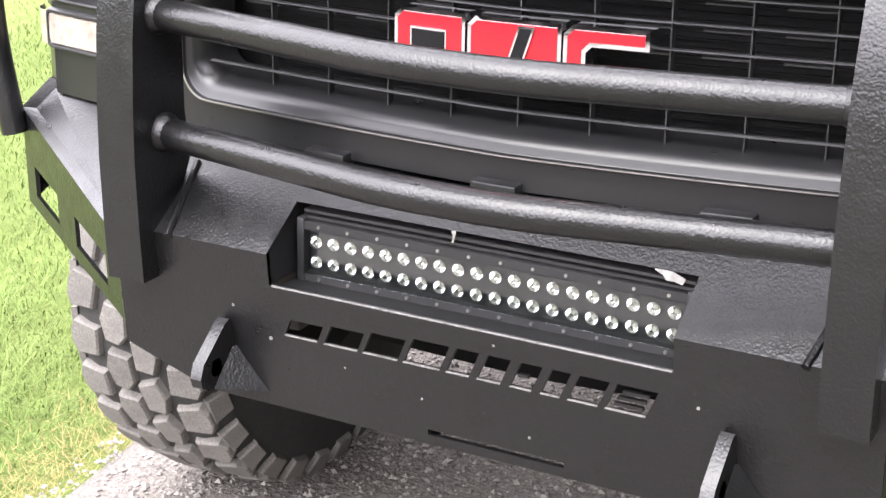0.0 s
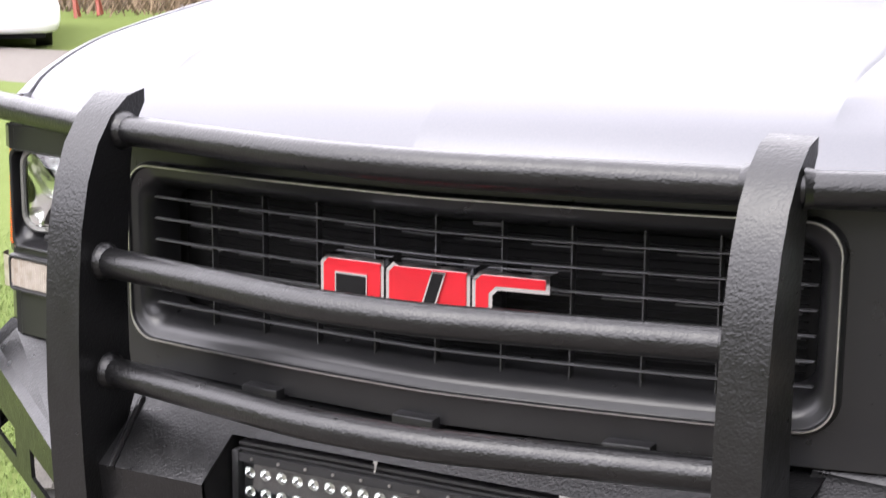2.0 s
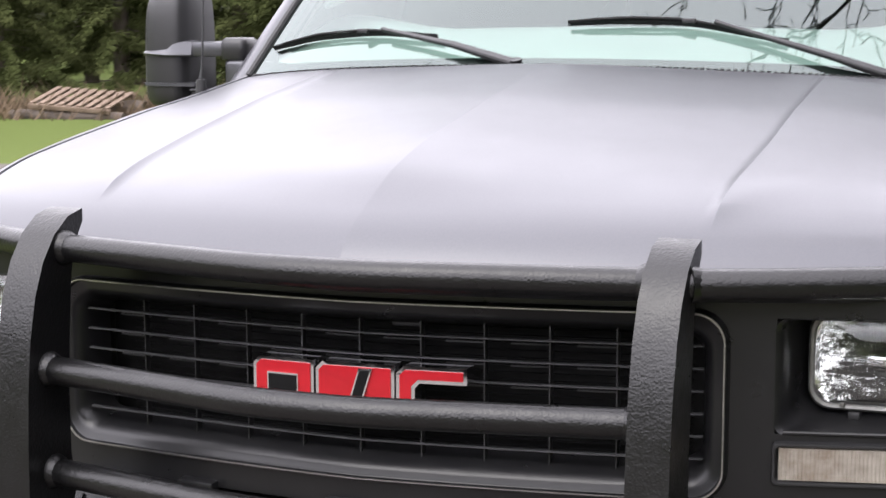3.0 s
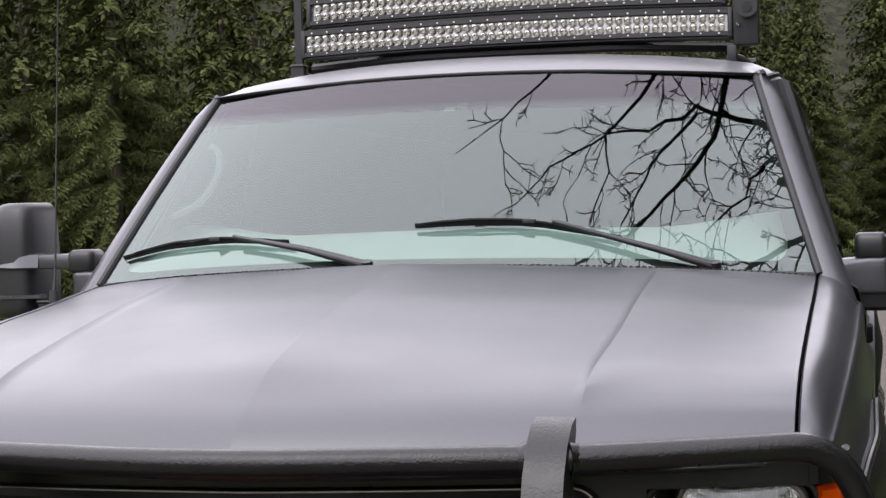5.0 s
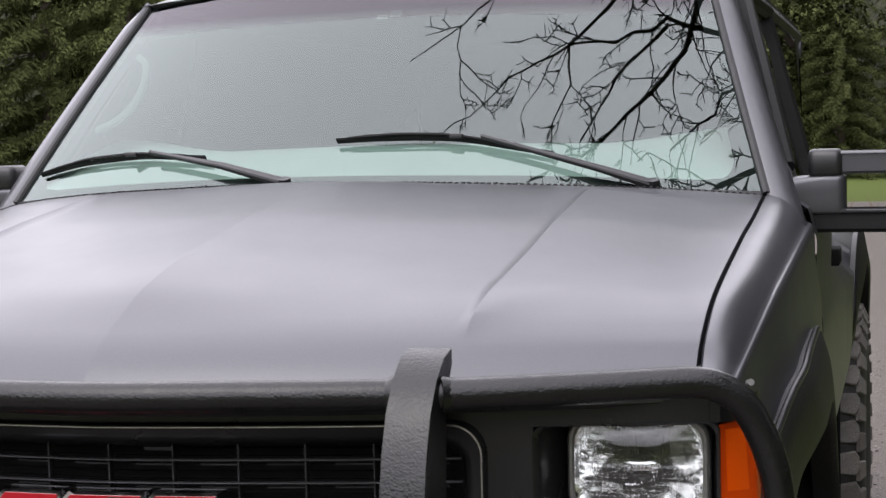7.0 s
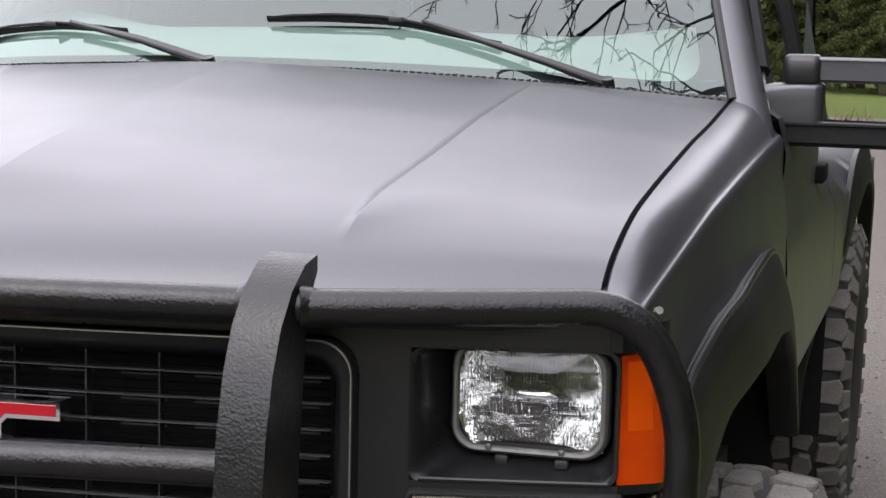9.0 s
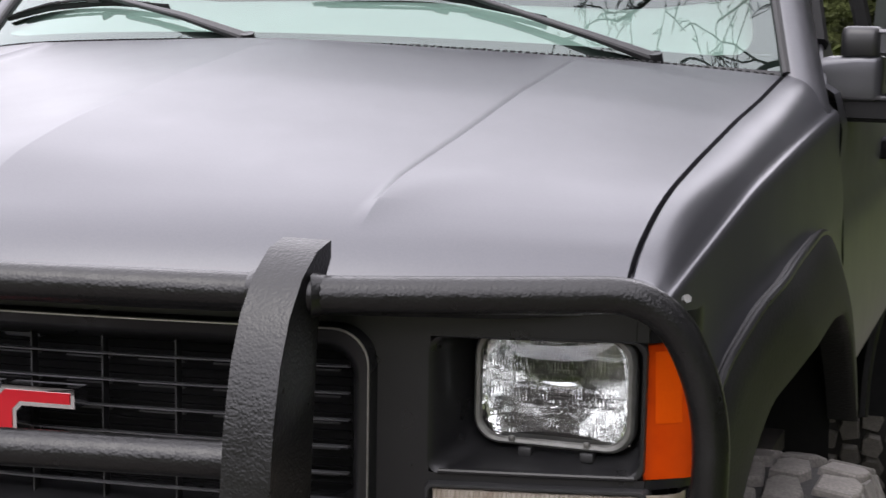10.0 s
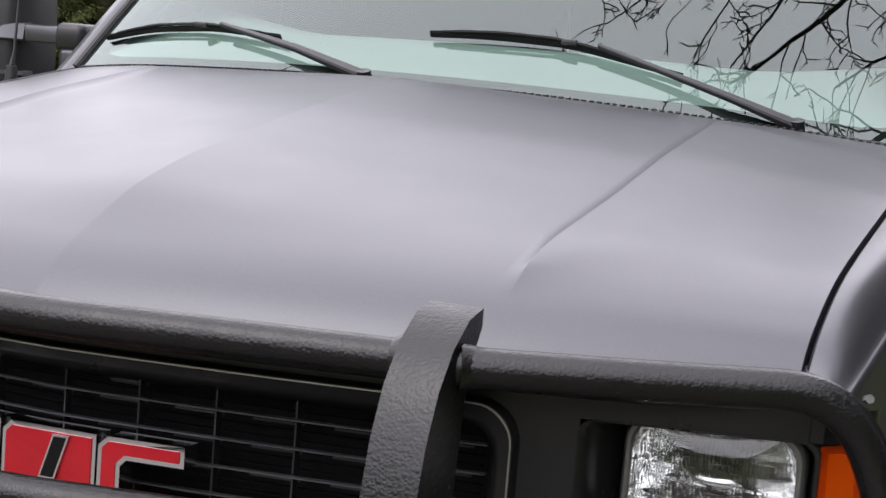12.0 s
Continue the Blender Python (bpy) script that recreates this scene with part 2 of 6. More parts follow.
def sweep(bm, path, radius, sides=14, flat=1.0):
    """A round bar along a path; radius may be a list."""
    pts = [Vector(p) for p in path]
    radii = radius if isinstance(radius, (list, tuple)) else [radius] * len(pts)
    up = Vector((0.13, 0.31, 0.94))
    loops = []
    for i, p in enumerate(pts):
        d = (pts[min(i + 1, len(pts) - 1)] - pts[max(i - 1, 0)]).normalized()
        u = (up - d * up.dot(d)).normalized()
        v = d.cross(u)
        up = u
        loops.append([p + (u * math.cos(a) + v * math.sin(a) * flat) * radii[i] for a in (2 * math.pi * k / sides for k in range(sides))])
    return loft(bm, loops, True, True)


def rounded_path(corners, radius, steps=8):
    """A polyline with its inner corners rounded."""
    pts = [Vector(c) for c in corners]
    out = [pts[0]]
    for a, b, c in zip(pts, pts[1:], pts[2:]):
        r = radius
        u, v = (a - b), (c - b)
        r = min(r, u.length * 0.48, v.length * 0.48)
        p, q = b + u.normalized() * r, b + v.normalized() * r
        for k in range(steps + 1):
            t = k / steps
            out.append((1 - t) ** 2 * p + 2 * t * (1 - t) * b + t * t * q)
    out.append(pts[-1])
    return out


def rrect(cx, cz, hw, hh, r, y, corner=6, side=6):
    """A ring of points on a rounded rectangle in the xz plane at depth y."""
    pts = []
    r = min(r, hw, hh)
    quads = [(1, 1, 0), (-1, 1, 90), (-1, -1, 180), (1, -1, 270)]
    for sx, sz, a0 in quads:
        for k in range(corner + 1):
            a = radians(a0 + 90 * k / corner)
            pts.append(Vector((cx + sx * (hw - r) + r * math.cos(a), y, cz + sz * (hh - r) + r * math.sin(a))))
    out = []
    for i, p in enumerate(pts):
        q = pts[(i + 1) % len(pts)]
        out.append(p)
        if (i + 1) % (corner + 1) == 0:
            out += [p.lerp(q, k / side) for k in range(1, side)]
    return out


def prism(bm, outline, direction):
    """A flat outline of 3D points pushed along a direction."""
    d = Vector(direction)
    a = [bm.verts.new(Vector(p)) for p in outline]
    b = [bm.verts.new(Vector(p) + d) for p in outline]
    bm.faces.new(a)
    bm.faces.new(list(reversed(b)))
    for i in range(len(a)):
        j = (i + 1) % len(a)
        bm.faces.new((a[i], b[i], b[j], a[j]))
    return bm


def nose(x):
    """How far the front of the body falls back towards its sides."""
    return -0.03 + 0.05 * abs(x) + 0.11 * x * x


def level(bm):
    """The body leans a little to one side."""
    for v in bm.verts:
        v.co.z += 0.012 * v.co.x
    return bm


def swept(bm):
    for v in bm.verts:
        v.co.y += nose(v.co.x)
    return level(bm)


def soften(bm, offset, segments=2, angle=0.4):
    edges = [e for e in bm.edges if len(e.link_faces) == 2 and e.calc_face_angle(0) > angle]
    bmesh.ops.bevel(bm, geom=edges, offset=offset, segments=segments, affect="EDGES", profile=0.5)
    return bm


def ground_z(y):
    """The drive rises gently from the front of the vehicle to its rear."""
    return -0.095 + 0.26 * math.tanh((y - 1.0) / 5.2)

# ---------------------------------------------------------------- the vehicle: hood, fenders, cab
truck = thing("sport_utility_vehicle", "lifted satin grey two-door utility vehicle parked on gravel", "vehicle")
AXLES, WHEEL_R = (0.82, 3.65), 0.5
BELT = 1.47


def smooth_table(points, step=0.005, width=0.03):
    xs = np.arange(points[0][0], points[-1][0] + step, step)
    ys = np.interp(xs, [p[0] for p in points], [p[1] for p in points])
    k = int(width / step)
    kernel = np.hanning(2 * k + 1)
    kernel /= kernel.sum()
    return xs, np.convolve(np.pad(ys, k, mode="reflect", reflect_type="odd"), kernel, mode="valid")


HOOD_X, HOOD_Z = smooth_table([(0, 1.262), (0.02, 1.298), (0.06, 1.334), (0.12, 1.364), (0.22, 1.3945), (0.4, 1.43), (0.7, 1.487), (1.0, 1.53), (1.2, 1.555)], width=0.075)


def hood_front(x):
    return -0.1 + 0.08 * abs(x) + 0.19 * x * x


def hood_rear(x):
    return 1.0 + 0.2 * x * x + 0.165 * x ** 4


def ease(a, b, x):
    t = min(max((x - a) / (b - a), 0.0), 1.0)
    return t * t * (3 - 2 * t)


def hood_z(x, y):
    s = y - hood_front(x)
    z = float(np.interp(s, HOOD_X, HOOD_Z)) - (0.012 * ease(0.0, 0.12, s) + 0.034 * ease(0.1, 1.0, s)) * (abs(x) / 0.86) ** 3.2
    tail = 1 - ease(0.95, 1.0, y - 0.13 * abs(x))
    run = ease(0.08, 0.4, s) * tail
    edge = 0.522 + 0.012 * ease(0.1, 0.5, s)
    fade = ease(0.08, 0.15 + 1.4 * max(0.0, abs(x) - edge - 0.012), s) * tail
    ramp = min(max((abs(x) - edge + 0.012) / 0.024, 0.0), 1.0)
    z += fade * (0.0074 * ramp * ramp - 0.0074 * ease(edge + 0.03, 0.85, abs(x)))
    z += 0.016 * run * (1 - min(abs(x) / 0.5, 1.0)) ** 1.3
    z += 0.009 * ease(0.11, 0.24, s) * (1 - 0.85 * ease(0.3, 0.75, s)) * (1 - min(abs(x) / 0.3, 1.0)) ** 1.2
    return z


def gap_x(y):
    """The side edge of the hood."""
    return 0.864 + 0.003 * ease(0.2, 1.27, y)


def hood_mesh():
    bm = bmesh.new()
    us = np.concatenate([[0, 0.003, 0.008], np.linspace(0.02, 0.56, 26), np.linspace(0.566, 0.66, 60), np.linspace(0.67, 1, 20)])
    us = us / us[-1]
    xs = np.concatenate([-us[::-1], us[1:]])
    vs = np.concatenate([np.linspace(0, 0.06, 8), np.linspace(0.066, 0.14, 22), np.linspace(0.16, 1, 34)])
    rows = []
    for v in vs:
        row = []
        for u in xs:
            x = u * 0.865
            y = hood_front(x) + v * (hood_rear(x) - hood_front(x))
            x = u * gap_x(y)
            row.append(Vector((x, y, hood_z(x, y))))
        rows.append(row)
    lip = [p + Vector((0, 0.003, -0.0045)) for p in rows[0]]
    fold = [p + Vector((0, 0.003, -0.008)) for p in rows[0]]
    tuck = [p + Vector((0, 0.016, -0.016)) for p in rows[0]]
    back = [p + Vector((0, 0.004, -0.02)) for p in rows[-1]]
    loft(bm, [tuck, fold, lip] + rows + [back], closed=False)
    for side in (0, -1):
        edge = [r[side] for r in rows]
        loft(bm, [edge, [p + Vector((0, 0, -0.03)) for p in edge]], closed=False)
    return bm


part("hood", hood_mesh(), PAINT, truck, "satin grey hood with three pressed creases", 30)


def body_out(y):
    return 0.938 + 0.047 * ease(0.12, 0.62, y)


def taper(y):
    """How far the body draws in towards its tail above the rear flare."""
    return 0.19 * ease(1.9, 4.2, y)


def arch_floor(y):
    """Lower edge of the body side over the wheel arches."""
    low = 0.84
    d = 0.70 ** 2.8 - abs(y - AXLES[1] - 0.04) ** 2.8
    if d > 0:
        low = max(low, 0.47 + d ** (1 / 2.8))
    if y < 1.52:
        low = max(low, flare_line(ARCH_TOP, y) - 0.05)
    return low


ARCH_TOP = [(0.16, 0.8), (0.17, 0.93), (0.2, 1.06), (0.3, 1.16), (0.46, 1.22), (0.68, 1.246), (0.93, 1.26), (1.03, 1.248), (1.2, 1.176), (1.35, 1.085), (1.47, 0.97), (1.55, 0.84)]
ARCH_LIP = [(0.38, 0.8), (0.43, 0.9), (0.48, 0.985), (0.56, 1.055), (0.74, 1.095), (1.0, 1.105), (1.17, 1.085), (1.32, 1.01), (1.44, 0.905), (1.525, 0.8)]


def flare_line(line, y):
    return float(np.interp(y, [p[0] for p in line], [p[1] for p in line]))


def along(line, n):
    """Points spread evenly along a polyline, its corners eased."""
    q = np.array(line)
    run = np.concatenate([[0], np.cumsum(np.hypot(*np.diff(q, axis=0).T))])
    fine = np.linspace(0, run[-1], 400)
    kernel = np.hanning(41) / np.hanning(41).sum()
    out = []
    for c in (0, 1):
        v = np.interp(fine, run, q[:, c])
        out.append(np.convolve(np.pad(v, 20, mode="reflect", reflect_type="odd"), kernel, mode="valid"))
    pick = np.linspace(0, 399, n).round().astype(int)
    return list(zip(out[0][pick], out[1][pick]))


CREASE_Y, CREASE_Z = smooth_table([(0.05, 1.258), (0.12, 1.277), (0.2, 1.299), (0.36, 1.334), (0.53, 1.37), (0.8, 1.401), (1.1, 1.424), (1.4, 1.443)], 0.02, 0.1)
CREASE_X = smooth_table([(0.05, 0.912), (0.12, 0.919), (0.2, 0.926), (0.36, 0.937), (0.53, 0.948), (0.8, 0.957), (1.1, 0.96), (1.4, 0.961)], 0.02, 0.1)[1]


def fender_section(y, s):
    xg, xo = gap_x(y) + 0.005, body_out(y)
    zg = hood_z(gap_x(y), min(max(y, hood_front(0.864) + 0.03), 1.26))
    zc = float(np.interp(y, CREASE_Y, CREASE_Z))
    xc = float(np.interp(y, CREASE_Y, CREASE_X))
    w, d, k = xc - xg, zg - zc, 1.0 + 0.8 * ease(0.1, 1.0, y)
    pts = [(xg, zg - 0.05), (xg, zg - 0.006), (xg + 0.004, zg), (xg + 0.16 * w, zg - 0.025 * d), (xg + 0.32 * w, zg - 0.09 * d), (xg + 0.47 * w, zg - 0.2 * d), (xg + 0.6 * w, zg - 0.35 * d), (xg + 0.71 * w, zg - 0.52 * d), (xg + 0.79 * w, zg - 0.72 * d), (xg + 0.865 * w, zg - 0.87 * d), (xg + 0.92 * w, zg - 0.975 * d), (xc - 0.03 * w, zc - 0.0002 * k), (xc - 0.0005 * k, zc - 0.0006 * k), (xc + 0.0009 * k, zc - 0.0016 * k), (xc + 0.0026 * k, zc - 0.0046 * k), (xc + 0.0042 * k, zc - 0.012 * k), (xc + 0.35 * (xo - xc), zc - 0.07), (xo - 0.004, zc - 0.16), (xo + 0.003, 1.05), (xo + 0.002, 0.98), (xo - 0.004, 0.9), (xo - 0.02, 0.84)]
    low = arch_floor(y)
    return [Vector((s * x, y if z > 1.25 else max(y, 0.185), max(z, low))) for x, z in pts]


for s in (-1, 1):
    bm = bmesh.new()
    ys = [0.125, 0.13, 0.14, 0.17] + list(np.linspace(0.2, 1.315, 56))
    sections = [fender_section(y, s) for y in ys]
    front = [p.copy() for p in sections[0]]
    for p in front:
        p.x -= s * 0.012
        p.y += 0.05
    loft(bm, [front] + sections, closed=False)
    part("fender", bm, PAINT, truck, smooth=42)

    # door and rear quarter below the window line
    for name, y0, y1 in (("door", 1.3175, 2.6), ("rear_quarter", 2.606, 4.65)):
        bm = bmesh.new()
        sections = []
        for y in np.linspace(y0, y1, 40):
            xo, tuck = body_out(y), taper(y)
            pts = [(0.87 - tuck, BELT + 0.012), (0.935 - tuck, BELT + 0.01), (0.955 - tuck, BELT - 0.004), (xo - 0.012 - tuck, BELT - 0.07), (xo - 0.016 - 0.8 * tuck, BELT - 0.2), (xo - 0.002 - 0.5 * tuck, BELT - 0.235), (xo + 0.002, BELT - 0.3), (xo + 0.004, 1.05), (xo + 0.002, 0.98), (xo - 0.006, 0.9), (xo - 0.03, 0.84)]
            low = arch_floor(y)
            sections.append([Vector((s * x, y, max(z, low))) for x, z in pts])
        loft(bm, sections, closed=False)
        panel = part(name, bm, PAINT, truck, smooth=35)
        if name == "door":
            # handle coloured near black in place of a shaded recess
            bm = bmesh.new()
            box(bm, s * 0.95, s * 0.9865, 2.14, 2.26, 1.275, 1.32, 0.006)
            part("door_handle", bm, VOID, panel)

    # flares over the wheels, squarish arches
    def arch(a, r, n=2.8):
        c, d = math.cos(a), math.sin(a)
        return -math.copysign(abs(c) ** (2 / n), c) * r, abs(d) ** (2 / n) * r

    for axle in AXLES:
        bm = bmesh.new()
        loops = []
        if axle < 1:
            n = 64
            for k, (top, lip) in enumerate(zip(along(ARCH_TOP, n), along(ARCH_LIP, n))):
                f = k / (n - 1)
                (yt, zt), (yl, zl) = top, lip
                xb = body_out(yt) - 0.006
                lift = 0.012 * ease(0.0, 0.2, f) * (1 - 0.8 * ease(0.5, 0.95, f))
                row = []
                for h, out in ((0.0, -0.004), (0.0, 0.01), (0.03, 0.018), (0.35, 0.026 + 0.35 * lift), (0.7, 0.026 + 0.75 * lift), (0.94, 0.026 + lift), (1.0, 0.022 + lift), (1.02, 0.008 + lift), (1.0, -0.03)):
                    y, z = yt + (yl - yt) * h, zt + (zl - zt) * h
                    row.append(Vector((s * (xb + out), y, z)))
                loops.append(row)
        else:
            for a in np.linspace(0, radians(176), 60):
                y = axle + 0.04 + arch(a, 0.72)[0]
                xo = body_out(y) - 0.006 - 0.1 * (1 - ease(0.0, 0.75, a))
                out = (0.022 + 0.066 * ease(0.5, 1.35, a) * (1 - 0.5 * ease(2.0, 3.0, a))) * 0.45
                peak = 0.02 * math.exp(-((a - 1.6) / 0.5) ** 2)
                prof = [(0.79 + peak, xo - 0.004), (0.79 + peak, xo + 0.012), (0.777 + peak, xo + 0.02), (0.73, xo + out * 0.8), (0.69, xo + out), (0.676, xo + out - 0.006), (0.68, xo - 0.02)]
                loops.append([Vector((s * x, axle + 0.04 + arch(a, r)[0], 0.47 + arch(a, r)[1])) for r, x in prof])
        loft(bm, loops, closed=False)
        flare = part("fender_flare", bm, FLARE, truck, "textured black wheel arch flare", 50)
        if axle < 1:
            bm = bmesh.new()
            sweep(bm, [Vector((s * (body_out(y) + 0.006), y, z)) for y, z in along(ARCH_TOP, 64)], 0.0065, 8)
            part("flare_edge", bm, TRIM, flare, "smooth rolled edge of the flare")
        # well lining: the darkness under the arch is in its colour
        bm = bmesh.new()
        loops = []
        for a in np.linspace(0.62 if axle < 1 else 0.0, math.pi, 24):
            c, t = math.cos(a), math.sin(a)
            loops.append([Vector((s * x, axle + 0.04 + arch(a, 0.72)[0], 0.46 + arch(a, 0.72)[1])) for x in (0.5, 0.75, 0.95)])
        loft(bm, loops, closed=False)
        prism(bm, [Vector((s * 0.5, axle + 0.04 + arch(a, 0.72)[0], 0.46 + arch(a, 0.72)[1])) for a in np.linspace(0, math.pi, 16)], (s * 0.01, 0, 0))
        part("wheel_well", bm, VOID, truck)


# windscreen
def ws_point(u, v, off=0.0):
    """A point of the windscreen, u from side to side (-1..1), v from bottom to top."""
    half = 0.875 + (0.715 - 0.875) * v
    x = u * half
    y = (1.03 + 0.3 * x * x) * (1 - v) + (1.52 + 0.33 * x * x) * v - 0.012 * math.sin(math.pi * v)
    z = (1.535 - 0.035 * u * u) * (1 - v) + (2.005 - 0.022 * u * u) * v
    return Vector((x, y - off * 0.72, z + off * 0.69))


bm = bmesh.new()
loft(bm, [[ws_point(u, v) for u in np.linspace(-1, 1, 41)] for v in np.linspace(0, 1, 25)], closed=False)
windscreen = part("windscreen", bm, GLASS, truck, "windscreen mirroring a pale sky and bare branches", 60)
windscreen.visible_shadow = False
bm = bmesh.new()
edge = [ws_point(u, 1, 0.002) for u in np.linspace(-1, 1, 30)]
sweep(bm, edge, 0.004, 8)
for s in (-1, 1):
    sweep(bm, [ws_point(s, v, 0.002) for v in np.linspace(0, 1, 20)], 0.009, 8)
part("windscreen_gasket", bm, MATT, windscreen)
bm = bmesh.new()
band = lambda u0, u1, v0, v1, n: loft(bm, [[ws_point(u, v, -0.003) for u in np.linspace(u0, u1, n)] for v in np.linspace(v0, v1, 10)], closed=False)
band(-0.995, 0.995, 0.0, 0.055, 40)
band(-0.995, -0.945, 0.056, 0.99, 3)
band(0.945, 0.995, 0.056, 0.99, 3)
for s in (-1, 1):
    for v0, k in ((0.055, 1), ):
        fan = [ws_point(s * (0.945 - 0.06 * (1 - math.sin(a))), v0 + 0.11 * (1 - math.cos(a)), -0.003) for a in np.linspace(0, math.pi / 2, 8)]
        corner = bm.verts.new(ws_point(s * 0.946, v0, -0.003))
        ring = [bm.verts.new(p) for p in fan]
        for p, q in zip(ring, ring[1:]):
            bm.faces.new((corner, p, q))
part("frit_band", bm, MATT, windscreen, "black ceramic border of the windscreen")
bm = bmesh.new()
shade = [[ws_point(u, v, 0.002) for u in np.linspace(-0.985, 0.985, 30)] for v in (0.8, 0.86, 0.92, 0.99)]
loft(bm, shade, closed=False)
band = part("shade_band", bm, shade_tint("shade_band_tint", (0.835, 0.775, 0.815), 1.9, 1.935), windscreen, "purple-grey shade band along the top")
band.visible_shadow = False
bm = bmesh.new()
loft(bm, [[ws_point(u, v, -0.004) for u in np.linspace(-0.025, 0.012, 3)] for v in (0.8, 0.825)], closed=False)
part("sticker", bm, PALE, windscreen, "small pale inspection sticker")
bm = bmesh.new()
loft(bm, [[ws_point(u, v, -0.004) for u in np.linspace(0.014, 0.052, 3)] for v in (0.81, 0.845)], closed=False)
part("sticker", bm, CABIN, windscreen, "small dark sensor patch")

# pillars, roof and upper cab
for s in (-1, 1):
    bm = bmesh.new()
    loops = []
    for v in np.linspace(-0.16, 1.01, 20):
        p = ws_point(s, v, 0.004)
        w = (0.05 + 0.012 * (1 - v)) * (1 - 0.4 * ease(0.88, 1.01, v))
        q = [p, p + Vector((s * 0.012, 0.0, 0.006)), p + Vector((s * (w * 0.75), 0.02, 0.004)), p + Vector((s * w, 0.045, -0.012)), p + Vector((s * w, 0.085, -0.03)), p + Vector((s * 0.01, 0.09, -0.03))]
        loops.append(q)
    loft(bm, loops, True, True)
    part("windscreen_pillar", bm, PAINT, truck, smooth=50)


def roof_point(u, w):
    """The roof, u across, w from the windscreen to the tail."""
    half = 0.77 - 0.02 * w
    front = ws_point(u, 1, 0.004)
    y = front.y + w * (4.35 - front.y)
    x = u * half
    rise = 0.085 * (1 - math.exp(-w * 14)) * (1 - abs(u) ** 3 * 0.45)
    blend = ease(0.0, 0.09, w)
    x = u * (0.742 * (1 - blend) + half * blend)
    return Vector((x, y, front.z + rise - 0.03 * ease(0.92, 1.0, abs(u)) * ease(0, 0.03, w)))


bm = bmesh.new()
ws = np.concatenate([np.linspace(0, 0.16, 18), np.linspace(0.2, 1, 12)])
loft(bm, [[roof_point(u, w) for u in np.linspace(-1, 1, 41)] for w in ws], closed=False)
for s in (-1, 1):
    edge = [roof_point(s, w) for w in ws]
    loft(bm, [edge, [p + Vector((s * 0.012, 0, -0.022)) for p in edge], [p + Vector((s * 0.004, 0, -0.045)) for p in edge]], closed=False)
part("roof", bm, PAINT, truck, "satin grey roof panel", 40)
for s in (-1, 1):
    bm = bmesh.new()
    sweep(bm, [roof_point(s * 0.985, w) + Vector((0, 0, 0.006)) for w in ws[1:]], 0.007, 6)
    part("drip_rail", bm, MATT, truck)

for s in (-1, 1):
    roof_edge = lambda y: Vector((s * (0.768 - 0.02 * (y - 1.6) / 2.7), y, 1.965))
    sill = lambda y: Vector((s * (0.925 - taper(y)), y, BELT + 0.012))
    bm = bmesh.new()
    loft(bm, [[Vector((s * 0.925, 1.45, BELT + 0.012)), Vector((s * 0.765, 1.80, 1.965))], [sill(2.52), roof_edge(2.55)]], closed=False)
    part("side_window", bm, SIDE_GLASS, truck, smooth=0)
    bm = bmesh.new()
    prism(bm, [Vector((s * 0.925, 1.28, BELT - 0.03)), Vector((s * 0.925, 1.47, BELT + 0.012)), Vector((s * 0.765, 1.83, 1.965)), Vector((s * 0.745, 1.70, 1.975))], (s * -0.01, 0, 0))
    part("vent_panel", bm, PAINT, truck, smooth=0)
    bm = bmesh.new()
    sweep(bm, [Vector((s * 0.9, 1.46, BELT + 0.08)), Vector((s * 0.85, 1.60, 1.72)), Vector((s * 0.775, 1.82, 1.96)), Vector((s * 0.772, 2.55, 1.965))], 0.022, 8)
    sweep(bm, [sill(y) for y in np.linspace(1.4, 2.56, 8)], 0.012, 8)
    sweep(bm, [sill(2.56), roof_edge(2.56)], 0.024, 8)
    part("window_frame", bm, BLADE, truck)
    bm = bmesh.new()
    loft(bm, [[sill(2.58), roof_edge(2.58)], [sill(2.66), roof_edge(2.66)]], closed=False)
    part("centre_pillar", bm, PAINT, truck)
    bm = bmesh.new()
    loft(bm, [[sill(4.2), roof_edge(4.1)], [sill(4.6), roof_edge(4.36)]], closed=False)
    part("rear_pillar", bm, PAINT, truck)
    bm = bmesh.new()
    loft(bm, [[sill(2.66), roof_edge(2.66)], [sill(4.2), roof_edge(4.1)]], closed=False)
    part("quarter_window", bm, SIDE_GLASS, truck, smooth=0)
bm = bmesh.new()
box(bm, -0.78, 0.78, 4.6, 4.66, 0.8, BELT, 0.02)
box(bm, -0.76, 0.76, 4.36, 4.4, 1.9, 1.97, 0.01)
part("tailgate", bm, PAINT, truck)
bm = bmesh.new()
loft(bm, [[Vector((-0.75, 4.6, BELT)), Vector((0.75, 4.6, BELT))], [Vector((-0.75, 4.38, 1.93)), Vector((0.75, 4.38, 1.93))]], closed=False)
part("rear_window", bm, SIDE_GLASS, truck, smooth=0)

# cabin seen through the glass
bm = bmesh.new()
dash = [[Vector((x, y + 0.32 * x * x, z - 0.035 * x * x + 0.05 * ease(0.45, 0.84, abs(x)))) for x in np.linspace(-0.84, 0.84, 24)] for y, z in ((1.05, 1.51), (1.25, 1.56), (1.45, 1.61), (1.54, 1.618), (1.6, 1.59), (1.61, 1.2))]
loft(bm, dash, closed=False)
part("dashboard", bm, DASH, truck, "pale grey dashboard behind the windscreen")
bm = bmesh.new()
box(bm, -0.86, 0.86, 1.2, 4.4, 0.72, 0.76)
box(bm, -0.8, 0.8, 1.15, 1.2, 0.75, 1.42)
part("cabin_floor", bm, RUSTY, truck)
bm = bmesh.new()
